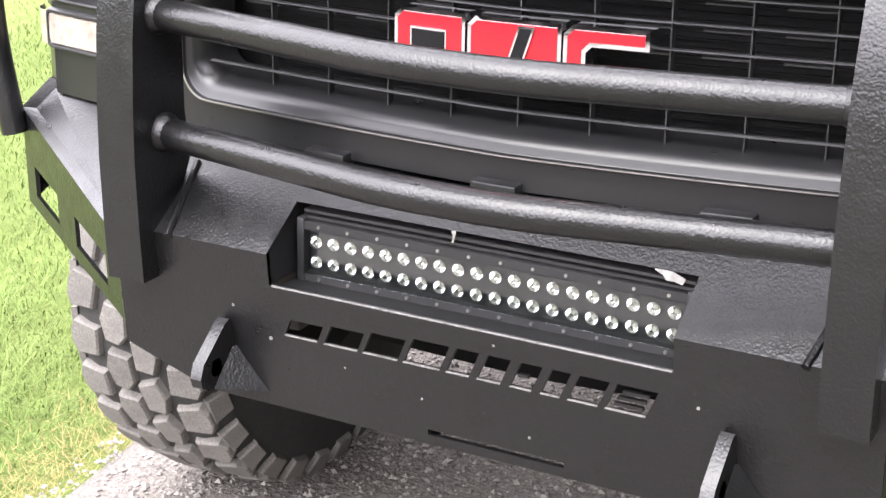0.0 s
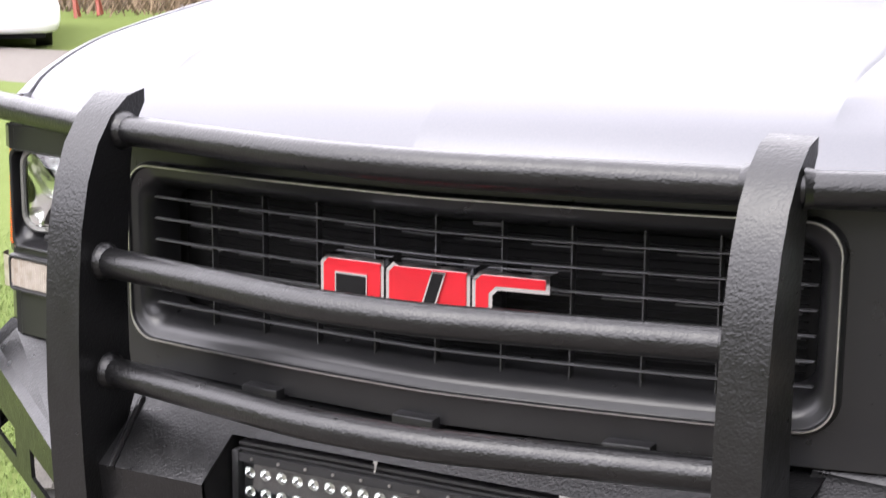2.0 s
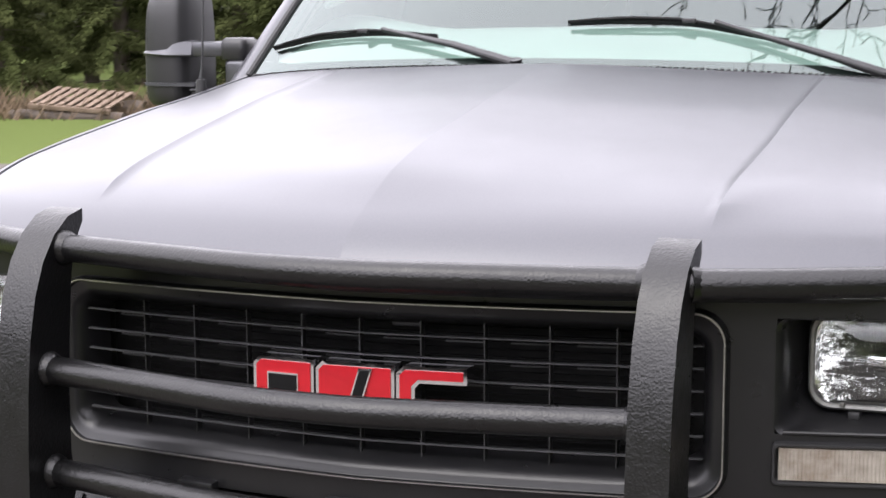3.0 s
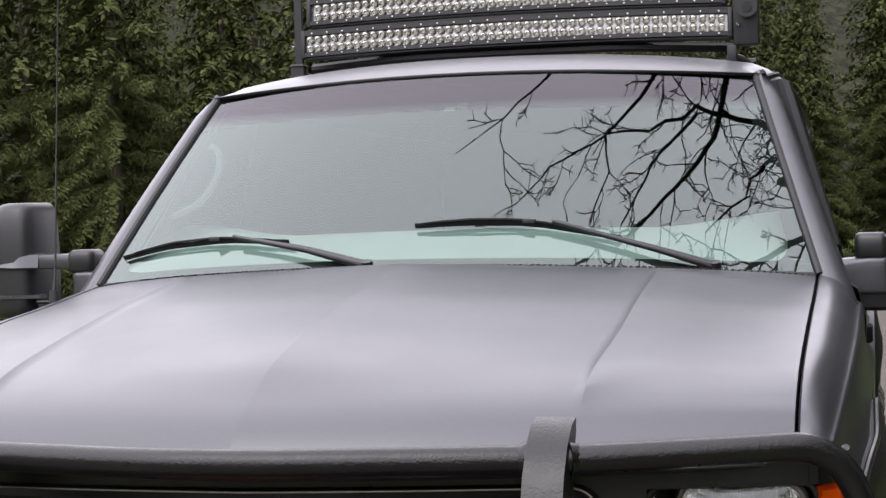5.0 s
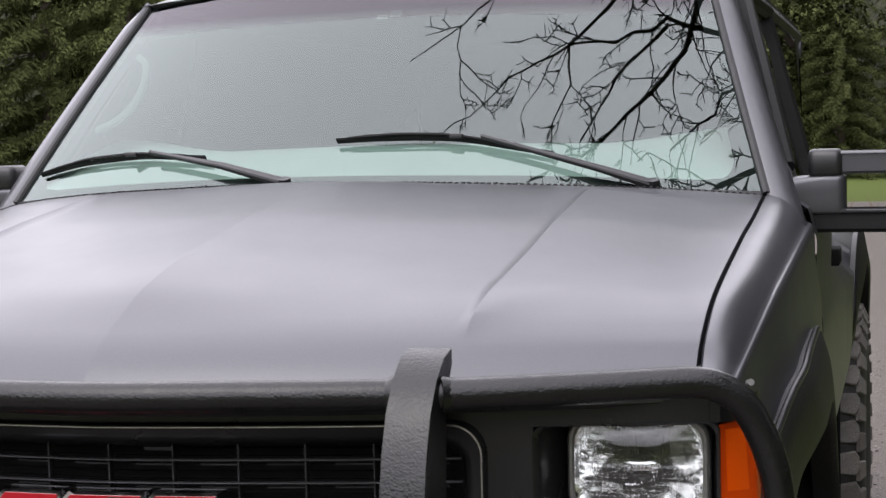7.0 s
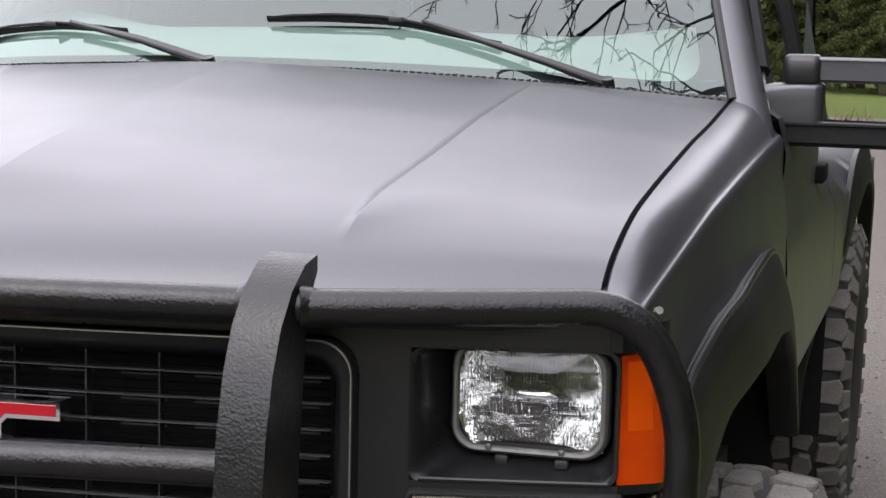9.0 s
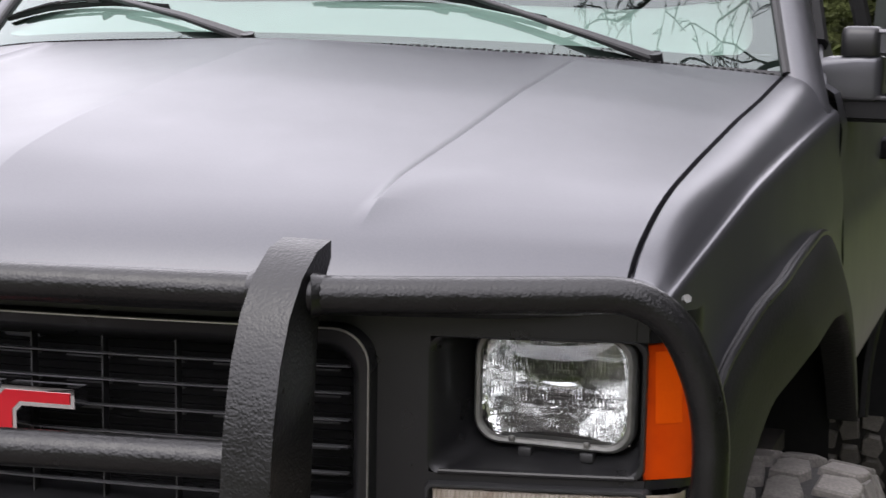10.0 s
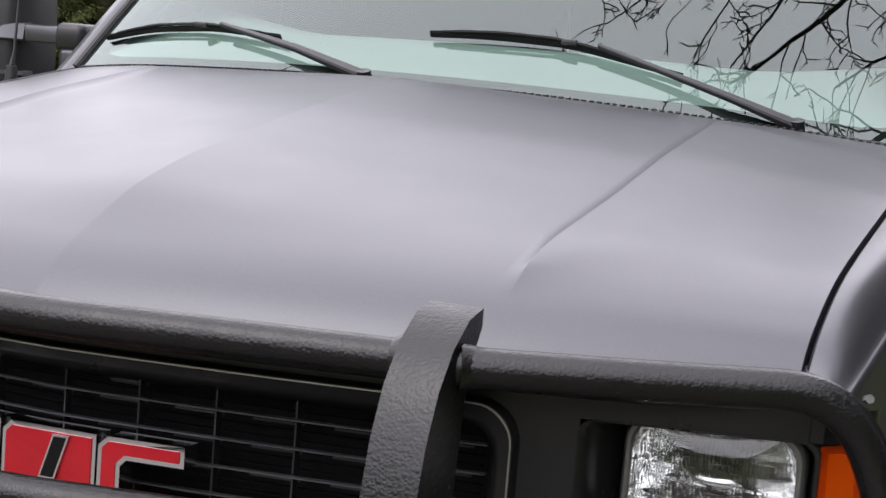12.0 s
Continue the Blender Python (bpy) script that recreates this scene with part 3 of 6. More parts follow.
loft(bm, [[roof_point(u, w) + Vector((0, 0.05, -0.03)) for u in np.linspace(-0.95, 0.95, 12)] for w in (0.01, 0.2, 0.5, 0.98)], closed=False)
part("headliner", bm, CABIN, truck)
bm = bmesh.new()
shell = [(-0.8, 0.78), (-0.8, 1.47), (-0.7, 1.95), (-0.5, 1.985), (0.5, 1.985), (0.7, 1.95), (0.8, 1.47), (0.8, 0.78)]
loft(bm, [[Vector((x, y, z)) for x, z in shell] for y in (1.95, 3.0, 4.2)], closed=False)
prism(bm, [Vector((x, 4.2, z)) for x, z in shell], (0, 0.02, 0))
part("cabin_lining", bm, CABIN, truck, "dark grey lining of the rear cabin")
for s in (-0.42, 0.42):
    bm = bmesh.new()
    box(bm, s - 0.27, s + 0.27, 2.05, 2.2, 1.0, 1.55, 0.05)
    box(bm, s - 0.27, s + 0.27, 1.65, 2.15, 0.95, 1.1, 0.05)
    part("seat", bm, CABIN, truck)
bm = bmesh.new()
ring = [Vector((0.43 + 0.19 * math.cos(a), 1.7 + 0.08 * math.sin(a), 1.40 + 0.165 * math.sin(a))) for a in np.linspace(0, 2 * math.pi, 33)]
sweep(bm, ring, 0.013, 8)
box(bm, 0.27, 0.59, 1.68, 1.72, 1.38, 1.42, 0.01)
part("steering_wheel", bm, MATT, truck)
bm = bmesh.new()
sweep(bm, rounded_path([(-0.69, 1.56, 1.85), (-0.655, 1.53, 1.835), (-0.625, 1.45, 1.77), (-0.655, 1.4, 1.70), (-0.74, 1.42, 1.67)], 0.05), 0.009, 8)
part("grab_handle", bm, material("grey_handle_vinyl", (0.15, 0.17, 0.165), 0.7, 0.0, other=[(20, (0.12, 0.14, 0.13))]), truck, "pale grab handle on the inner pillar")

# cowl strip and wipers
bm = bmesh.new()
rows = []
for k, (a, dz) in enumerate(((0.0, -0.06), (0.2, -0.03), (0.6, -0.006), (1.0, 0.0))):
    row = []
    for u in np.linspace(-1, 1, 41):
        p = Vector((u * 0.862, hood_rear(u * 0.862) - 0.01, 0))
        p.z = hood_z(p.x, p.y) - 0.006
        row.append(p.lerp(ws_point(u * 0.99, 0.012), a) + Vector((0, 0, dz * 0.4)))
    rows.append(row)
loft(bm, rows, closed=False)
part("cowl_panel", bm, MATT, truck, "black plastic cowl below the windscreen")
bm = bmesh.new()
for k in range(130):
    u = -0.99 + 1.98 * k / 129
    x = u * 0.86
    y = hood_rear(x) + 0.004
    z = hood_z(x, y - 0.004)
    box(bm, x - 0.0032, x + 0.0032, y, y + 0.012, z - 0.008, z + 0.003)
tagged(part("cowl_seal", bm, MATT, truck, "toothed black rubber seal along the hood's rear edge"), kind="stuff")


GLASS_OUT = Vector((0, -0.69, 0.72))


def wiper(base, elbow, joint, blade):
    """A wiper standing proud of the glass: flat arm, framed blade and rubber lip."""
    toward = Vector((0, -0.011, 0.001))
    b, e, j = Vector(base), Vector(elbow) + toward, Vector(joint) + toward
    spine = [p + toward for p in rounded_path(blade, 0.05, 5)]
    bm = bmesh.new()
    loops = []
    for p, w, h in ((b, 0.0095, 0.012), (b.lerp(e, 0.2), 0.009, 0.011), (b.lerp(e, 0.6), 0.008, 0.009), (e, 0.0068, 0.007), (e.lerp(j, 0.5), 0.005, 0.006), (j, 0.004, 0.005)):
        d = (e - b).normalized() if p is b else (j - b).normalized()
        side = d.cross(GLASS_OUT).normalized()
        loops.append([p + side * w * 0.6 + GLASS_OUT * h, p - side * w * 0.6 + GLASS_OUT * h, p - side * w + GLASS_OUT * h * 0.7, p - side * w - GLASS_OUT * 0.004, p + side * w - GLASS_OUT * 0.004, p + side * w + GLASS_OUT * h * 0.7])
    loft(bm, loops, True, True)
    arm = part("wiper_arm", bm, ARM, truck, "flat satin black wiper arm", 30)
    bm = bmesh.new()
    loops = [[p - GLASS_OUT * 0.001 + Vector((0, 0, 0.002)), p - GLASS_OUT * 0.001 - Vector((0, 0, 0.002)), p - GLASS_OUT * 0.014 - Vector((0, 0, 0.0008)), p - GLASS_OUT * 0.014 + Vector((0, 0, 0.0008))] for p in spine]
    loft(bm, loops, True, True)
    part("wiper_blade", bm, BLADE, arm, "black rubber wiper blade")
    n = len(spine) - 1
    for lo, hi, up in ((0.12, 0.86, 0.005), (0.03, 0.36, 0.002), (0.6, 0.97, 0.002)):
        bm = bmesh.new()
        pts = []
        for k in range(9):
            f = k / 8
            g = (lo + (hi - lo) * f) * n
            p = spine[int(g)].lerp(spine[min(int(g) + 1, n)], g - int(g))
            pts.append(p + GLASS_OUT * (0.001 + up * math.sin(math.pi * f) ** 0.6))
        sweep(bm, pts, [0.002] + [0.0032] * 7 + [0.002], 6)
        part("wiper_bridge", bm, BLADE, arm)
    bm = bmesh.new()
    q = j.lerp(spine[n // 2], 0.35)
    box(bm, q.x - 0.014, q.x + 0.014, q.y - 0.008, q.y + 0.004, q.z - 0.004, q.z + 0.006, 0.002)
    part("blade_clip", bm, ARM, arm)
    bm = bmesh.new()
    sweep(bm, [b + Vector((0, 0.01, -0.03)), b + Vector((0, -0.004, 0.012))], [0.018, 0.013], 12)
    part("pivot_cap", bm, TRIM, arm)


wiper((0.654, 1.153, 1.526), (0.542, 1.14, 1.564), (0.30, 1.135, 1.634), [(-0.013, 1.11, 1.636), (0.10, 1.118, 1.640), (0.25, 1.135, 1.636), (0.452, 1.148, 1.598)])
wiper((-0.109, 1.04, 1.545), (-0.263, 1.078, 1.584), (-0.47, 1.158, 1.616), [(-0.816, 1.285, 1.572), (-0.68, 1.24, 1.598), (-0.5, 1.178, 1.612), (-0.316, 1.112, 1.606)])


# ---------------------------------------------------------------- front end
strips = [(-0.9, 0.9, 1.224, 1.256, 40), (-0.9, 0.9, 0.888, 0.94, 40), (0.57, 0.64, 0.94, 1.224, 4), (-0.64, -0.57, 0.94, 1.224, 4),
          (0.64, 0.9, 1.03, 1.041, 6), (-0.9, -0.64, 1.03, 1.041, 6), (0.64, 0.9, 1.2135, 1.224, 6), (-0.9, -0.64, 1.2135, 1.224, 6), (0.64, 0.9, 0.94, 0.966, 6), (-0.9, -0.64, 0.94, 0.966, 6)]
for x0, x1, z0, z1, cuts in strips:
    bm = bmesh.new()
    box(bm, x0, x1, 0.012, 0.05, z0, z1, 0.0, cuts)
    part("header_panel", swept(bm), TRIM, truck, "satin black front header panel")

bm = bmesh.new()
ring = [(0.0, 0.03), (0.0, 0.003), (0.003, -0.004), (0.006, -0.004), (0.008, 0.001), (0.011, 0.003), (0.018, 0.005), (0.025, 0.01), (0.032, 0.02), (0.039, 0.036), (0.045, 0.055), (0.05, 0.08)]
loft(bm, [rrect(-0.004, 1.08, 0.579 - o, 0.146 - o, 0.05 - o * 0.4, d, 8, 24) for o, d in ring])
surround = part("grille_surround", swept(bm), TRIM, truck, "satin black grille surround with rounded corners", 30)
bm = bmesh.new()
loft(bm, [rrect(-0.004, 1.08, 0.578, 0.145, 0.049, 0.0125, 8, 24), rrect(-0.004, 1.08, 0.59, 0.152, 0.004, 0.0125, 8, 24), rrect(-0.004, 1.08, 0.59, 0.152, 0.004, 0.02, 8, 24)])
part("corner_filler", swept(bm), TRIM, truck)
bm = bmesh.new()
loft(bm, [rrect(-0.004, 1.08, 0.573 - o, 0.140 - o, 0.046, d, 8, 24) for o, d in ((-0.0022, -0.0035), (-0.0018, -0.0055), (-0.0002, -0.0055), (0.0004, -0.0035))])
part("bead", swept(bm), STEEL, surround, "thin bright bead round the grille", 60)
# sheet and core behind the grille, their shade painted as near black
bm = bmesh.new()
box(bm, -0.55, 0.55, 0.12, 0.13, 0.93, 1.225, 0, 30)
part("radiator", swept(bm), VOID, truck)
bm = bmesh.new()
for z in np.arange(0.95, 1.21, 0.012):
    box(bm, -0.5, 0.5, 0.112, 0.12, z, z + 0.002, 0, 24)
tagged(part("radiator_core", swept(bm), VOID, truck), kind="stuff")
for z in (1.167, 1.1325, 1.098, 1.0635, 1.029, 0.9945):
    bm = bmesh.new()
    box(bm, -0.54, 0.534, 0.022, 0.031, z - 0.0009, z + 0.0009, 0, 30)
    part("grille_bar", swept(bm), FIN, truck)
for k in range(-4, 5):
    bm = bmesh.new()
    x = (0.1046 if k < 0 else 0.1022) * k - 0.004
    box(bm, x - 0.0011, x + 0.0011, 0.032, 0.046, 0.945, 1.214)
    part("grille_divider", swept(bm), WEB, truck)
bm = bmesh.new()
for z in (1.15, 1.115, 1.08, 1.046, 1.012, 0.975):
    for x in np.arange(-0.525, 0.5, 0.1046):
        box(bm, x + 0.02, x + 0.085, 0.075, 0.08, z - 0.0012, z + 0.0012)
tagged(part("inner_slats", swept(bm), WEB, truck), kind="stuff")
bm = bmesh.new()
box(bm, 0.035, 0.09, 0.066, 0.09, 1.172, 1.2, 0.004)
part("hood_latch", swept(bm), MATT, truck)

# badge: three plain red shapes with bright edges
def badge_shape(outline, name):
    bm = bmesh.new()
    prism(bm, [(x, -0.022, z) for x, z in outline], (0, 0.03, 0))
    soften(bm, 0.0035, 2, 0.9)
    base = part(name, swept(bm), CHROME, truck, "bright-edged red badge shape", 25)
    return base


def inset(outline, d):
    pts = [Vector((x, z)) for x, z in outline]
    area = sum(a.x * b.y - b.x * a.y for a, b in zip(pts, pts[1:] + pts[:1]))
    sign = 1 if area > 0 else -1
    out = []
    for i, p in enumerate(pts):
        a, b = pts[i - 1], pts[(i + 1) % len(pts)]
        u, v = (p - a).normalized(), (b - p).normalized()
        n1, n2 = Vector((-u.y, u.x)) * sign, Vector((-v.y, v.x)) * sign
        k = (n1 + n2).normalized()
        out.append(p + k * (d / max(k.dot(n1), 0.35)))
    return [(p.x, p.y) for p in out]


Z0, Z1 = 1.056, 1.128
blocks = [(-0.170, -0.060, (0.03, 0.0, 0.027, 0.05)), (-0.056, 0.077, (0.062, 0.016, 0.01, 0.016)), (0.080, 0.193, None)]
for x0, x1, hole in blocks:
    outline = [(x0, Z0), (x0, Z1 - 0.012), (x0 + 0.012, Z1), (x1, Z1), (x1, Z0)]
    if hole is None:
        outline[4:] = [(x1, Z1 - 0.026), (x0 + 0.038, Z1 - 0.026), (x0 + 0.03, Z1 - 0.034), (x0 + 0.03, Z0)]
    base = badge_shape(outline, "badge")
    bm = bmesh.new()
    prism(bm, [(x, -0.0235, z) for x, z in inset(outline, 0.0058)], (0, 0.003, 0))
    part("badge_face", swept(bm), RED, base, "red enamel face", 0)
    if hole is None:
        continue
    stem, lean, deep, wide = hole
    hollow = [(x0 + stem + lean, Z1 - deep), (x0 + stem + lean + wide, Z1 - deep), (x0 + stem + wide, Z0 + 0.012), (x0 + stem, Z0 + 0.012)]
    bm = bmesh.new()
    prism(bm, [(x, -0.0255, z) for x, z in inset(hollow, -0.003)], (0, 0.003, 0))
    part("badge_bead", swept(bm), CHROME, base, smooth=0)
    # near-black plate on the face stands in for a shaded opening
    bm = bmesh.new()
    prism(bm, [(x, -0.027, z) for x, z in hollow], (0, 0.003, 0))
    part("badge_hollow", swept(bm), VOID, base, "near-black plate standing in for the badge shape's shaded opening", 0)


LAMP = (0.78, 1.144, 0.125)


def lamps(s):
    """Headlamp, turn lamp and side marker of one side."""
    X = lambda pts: [Vector((s * p[0], p[1], p[2])) for p in pts]
    cx, cz, y0 = LAMP
    # headlamp recess, deep on its inner side
    bm = bmesh.new()
    rows = []
    for x, z, hw, hh, r, k, d in ((0.769, 1.127, 0.131, 0.0875, 0.016, 0.0, 0.014), (0.769, 1.127, 0.130, 0.0865, 0.016, 0.0, 0.009), (0.769, 1.1275, 0.1275, 0.085, 0.018, 0.02, 0.0085), (0.7698, 1.1285, 0.1245, 0.0835, 0.02, 0.07, 0.009), (0.7715, 1.1305, 0.1215, 0.0832, 0.022, 0.16, 0.012), (0.7735, 1.133, 0.119, 0.083, 0.024, 0.36, 0.013), (0.776, 1.137, 0.1155, 0.082, 0.027, 0.65, 0.013), (0.778, 1.142, 0.1115, 0.0805, 0.031, 0.92, 0.011), (0.779, 1.143, 0.1085, 0.0795, 0.032, 1.0, 0.014), (0.779, 1.143, 0.1075, 0.078, 0.032, 1.0, 0.03)):
        ring = rrect(x, z, hw, hh, r, 0, 6, 8)
        rows.append(X([(p.x, (1 - k) * nose(p.x) + k * y0 + d, p.z) for p in ring]))
    loft(bm, rows)
    bucket = part("lamp_bucket", level(bm), TRIM, truck, "satin black recess round the headlamp", 35)
    bm = bmesh.new()
    sweep(bm, X([(x, nose(x) + 0.0105, 1.0435) for x in np.linspace(0.652, 0.888, 10)]), 0.0035, 8)
    part("bucket_lip", level(bm), TRIM, bucket)
    bm = bmesh.new()
    loft(bm, [X(rrect(cx, cz, hw, hh, r, y, 6, 4)) for hw, hh, r, y in ((0.0925, 0.064, 0.028, y0 + 0.01), (0.1045, 0.0755, 0.034, y0 + 0.014), (0.1045, 0.0755, 0.034, y0 + 0.002), (0.1035, 0.0745, 0.034, y0 - 0.003), (0.1, 0.071, 0.031, y0 - 0.006), (0.0955, 0.067, 0.029, y0 - 0.005), (0.0935, 0.065, 0.028, y0 - 0.001))])
    lamp = part("headlamp", level(bm), RIM, truck, "rectangular sealed-beam headlamp with a dull rim", 40)
    bm = bmesh.new()
    rows = []
    for k in range(10):
        a = k / 9
        rows.append(X(rrect(cx, cz, 0.094 * (1 - a) + 0.002, 0.0655 * (1 - a) + 0.0015, 0.028 * (1 - a) + 0.0015, y0 - 0.001 - 0.012 * math.sin(a * math.pi / 2), 6, 4)))
    loft(bm, rows, caps=False)
    bm.faces.new([v for v in bm.verts][-len(rows[0]):])
    glass = part("lamp_glass", level(bm), LENS, lamp)
    glass.visible_shadow = False
    # fluted block behind the glass
    bm = bmesh.new()
    grid, back = [], []
    zs = np.linspace(-0.062, 0.062, 41)
    xs = np.linspace(-0.09, 0.09, 181)
    for z in zs:
        band = int((z + 0.062) / 0.0207)
        row, rear = [], []
        for x in xs:
            pitch = (0.0052, 0.0031, 0.0045, 0.0031, 0.0045, 0.0052, 0.0052)[min(band, 6)]
            wave = 0.8 * abs(math.sin(math.pi * x / pitch))
            step = 0.002 * ((z + 0.062) / 0.0207 - band) * (1 if band % 2 else -1)
            y = y0 - 0.004 - 0.008 * (1 - (x / 0.09) ** 2) * (1 - (z / 0.066) ** 2)
            row.append((cx + x, y + 0.003, cz + z))
            rear.append((cx + x, y + 0.006 + 0.0011 * wave + step, cz + z))
        grid.append(X(row))
        back.append(X(rear))
    loft(bm, grid, closed=False)
    loft(bm, back, closed=False)
    flutes = part("lens_flutes", level(bm), FLUTE, lamp, smooth=40)
    flutes.visible_shadow = False
    bm = bmesh.new()
    rows = []
    for z in np.linspace(-0.066, 0.066, 25):
        rows.append(X([(cx + x, y0 + 0.008 + max(0.0, 0.07 - 7.6 * (x * x + z * z)), cz + z) for x in np.linspace(-0.096, 0.096, 33)]))
    loft(bm, rows, closed=False)
    part("reflector", level(bm), REFLECT, lamp)
    for x, z in ((-0.058, 0.064), (0.05, 0.066), (-0.052, -0.066), (0.045, -0.066)):
        bm = bmesh.new()
        box(bm, s * (cx + x) - 0.004, s * (cx + x) + 0.004, y0 - 0.009, y0 - 0.003, cz + z - 0.004, cz + z + 0.004, 0.002)
        part("rim_nub", level(bm), RIM, lamp)
    # dark disc stands in for the dark reflection at the reflector's centre
    bm = bmesh.new()
    sweep(bm, X([(cx, y0 + 0.062, cz), (cx, y0 + 0.03, cz - 0.002), (cx, y0 + 0.026, cz - 0.002)]), [0.014, 0.021, 0.018], 22)
    part("bulb_shield", level(bm), MATT, lamp, "dark disc standing in for the dark zone mirrored in the reflector")
    # chrome capsule imitates the bright highlight in the middle of the lamp
    bm = bmesh.new()
    loft(bm, [X([(cx + 0.026 * math.cos(a) * k, y0 + 0.026 - d, cz - 0.004 + 0.012 * math.sin(a) * k) for a in np.linspace(0, 2 * math.pi, 17)[:-1]]) for k, d in ((1.0, 0.0), (0.9, 0.006), (0.5, 0.009), (0.1, 0.01))], True, True)
    part("bulb_cap", level(bm), CHROME, lamp, "bright capsule standing in for the filament highlight")
    for x in (-0.035, 0.045):
        bm = bmesh.new()
        box(bm, s * (cx + x) - 0.009, s * (cx + x) + 0.009, y0 - 0.006, y0 + 0.012, cz - 0.089, cz - 0.076, 0.003)
        part("adjuster_clip", level(bm), MATT, lamp)
    # turn lamp under it
    bm = bmesh.new()
    loft(bm, [X(rrect(0.772, 0.998, 0.134 - o, 0.033 - o, 0.008, d, 4, 8)) for o, d in ((0, 0.03), (0, 0.004), (0.002, 0.0), (0.005, 0.0), (0.007, 0.004), (0.009, 0.02))])
    turn = part("turn_lamp", swept(bm), MATT, truck, "ribbed clear turn lamp in a black rim", 40)
    bm = bmesh.new()
    n = 44
    loft(bm, [X([(0.648 + 0.252 * k / n / 4, 0.004 - 0.0016 * abs(math.sin(math.pi * k / 4)) + 0.003 * edge, z) for k in range(4 * n + 1)]) for z, edge in ((0.972, 3), (0.974, 0), (0.998, 0), (1.022, 0), (1.024, 3))], closed=False)
    part("turn_lens", swept(bm), CLEAR_RIB, turn)
    bm = bmesh.new()
    loft(bm, [X([(0.897, 0.006, z), (0.9, 0.002, z), (0.925, 0.006, z), (0.94, 0.018, z), (0.944, 0.035, z)]) for z in (0.97, 0.998, 1.026)], closed=False)
    part("turn_corner", swept(bm), CLEAR_RIB, turn)
    # amber side marker
    bm = bmesh.new()
    plan = [(0.895, 0.14), (0.897, 0.126), (0.935, 0.155), (0.943, 0.164), (0.946, 0.18), (0.92, 0.19)]
    lower = X([(x + 0.007 * (x > 0.91), y - 0.002, 1.04) for x, y in plan])
    upper = X([(x, y, 1.208 + 0.004 * (x > 0.91)) for x, y in plan])
    loft(bm, [lower, [a.lerp(b, 0.5) for a, b in zip(lower, upper)], upper], True, True)
    marker = part("side_marker", level(soften(bm, 0.002)), AMBER, truck, "amber side marker lens", 30)
    bm = bmesh.new()
    prism(bm, X([(0.908, 0.1315, 1.11), (0.937, 0.152, 1.11), (0.932, 0.1495, 1.2), (0.905, 0.1305, 1.2)]), (0, 0.004, 0))
    part("marker_reflex", level(soften(bm, 0.0015)), AMBER_PALE, marker)
    # side cheek beside the lamps, down to the bumper
    plan = [(0.885, 0.112), (0.905, 0.124), (0.938, 0.15), (0.947, 0.165), (0.948, 0.2)]
    for z0, z1 in ((0.85, 0.968), (1.028, 1.04), (1.212, 1.25)):
        bm = bmesh.new()
        loft(bm, [X([(x, y, z) for x, y in plan]) for z in np.linspace(z0, z1, 3)], closed=False)
        part("corner_panel", level(bm), TRIM, truck)


lamps(1)
lamps(-1)
bm = bmesh.new()
box(bm, -0.9, 0.9, 0.15, 0.16, 0.6, 1.25, 0, 20)
part("radiator_support", swept(bm), MATT, truck)
# panel whose near black stands for shade behind the bumper
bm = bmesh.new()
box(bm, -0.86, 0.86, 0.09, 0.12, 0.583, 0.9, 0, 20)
part("valance", swept(bm), VOID, truck, "filler panel coloured near black for the shade behind the bumper")
for x in (-0.3, -0.02, 0.3):
    bm = bmesh.new()
    box(bm, x - 0.035, x + 0.035, -0.01, 0.06, 0.868, 0.9, 0.004)
    part("mount_bracket", swept(bm), TRIM, truck)


# ---------------------------------------------------------------- bumper and guard
PLATE = 0.007
bumper = tagged(new("bumper"), "textured black plate steel bumper with a grille guard")
bumper.parent = truck


def plate(corners, normal, name="plate", skip=(), us=(0, 1), vs=(0, 1), mat=None):
    """A steel plate between four corners, with cells left out as openings."""
    a, b, c, d = (Vector(p) for p in corners)
    at = lambda u, v: a.lerp(b, u).lerp(d.lerp(c, u), v)
    n = Vector(normal).normalized() * PLATE
    bm = bmesh.new()
    for i in range(len(us) - 1):
        for j in range(len(vs) - 1):
            if (i, j) in skip:
                continue
            quad = [at(us[i], vs[j]), at(us[i + 1], vs[j]), at(us[i + 1], vs[j + 1]), at(us[i], vs[j + 1])]
            prism(bm, quad, -n)
    bmesh.ops.remove_doubles(bm, verts=bm.verts, dist=0.0003)
    return part(name, bm, mat or ARMOUR, bumper, smooth=25)


A, B, C, D = (-0.045, 0.876), (-0.172, 0.79), (-0.166, 0.742), (-0.148, 0.566)
A1 = (A[0] + (B[0] - A[0]) * 0.37, A[1] + (B[1] - A[1]) * 0.37)
HALF, OPEN = 0.56, 0.296
bm = bmesh.new()
xs = [-HALF, -OPEN, OPEN, HALF]


def cell(x0, x1, p, q, slant0=0.0, slant1=0.0):
    (y0, z0), (y1, z1) = p, q
    quad = [Vector((x0, y0, z0)), Vector((x1, y0, z0)), Vector((x1 - slant1, y1, z1)), Vector((x0 - slant0, y1, z1))]
    prism(bm, quad, (0, PLATE, 0.001))


# row of slanted cut-outs: x at the foot, width, height
SL = 0.017
CUTS = [(-0.276, 0.053, 0.026), (-0.212, 0.053, 0.03), (-0.15, 0.054, 0.034), (-0.087, 0.055, 0.038), (-0.022, 0.034, 0.038), (0.024, 0.034, 0.038), (0.072, 0.031, 0.038), (0.116, 0.027, 0.038), (0.154, 0.042, 0.038), (0.206, 0.055, 0.038)]
FOOT, HEAD = 0.670, 0.709
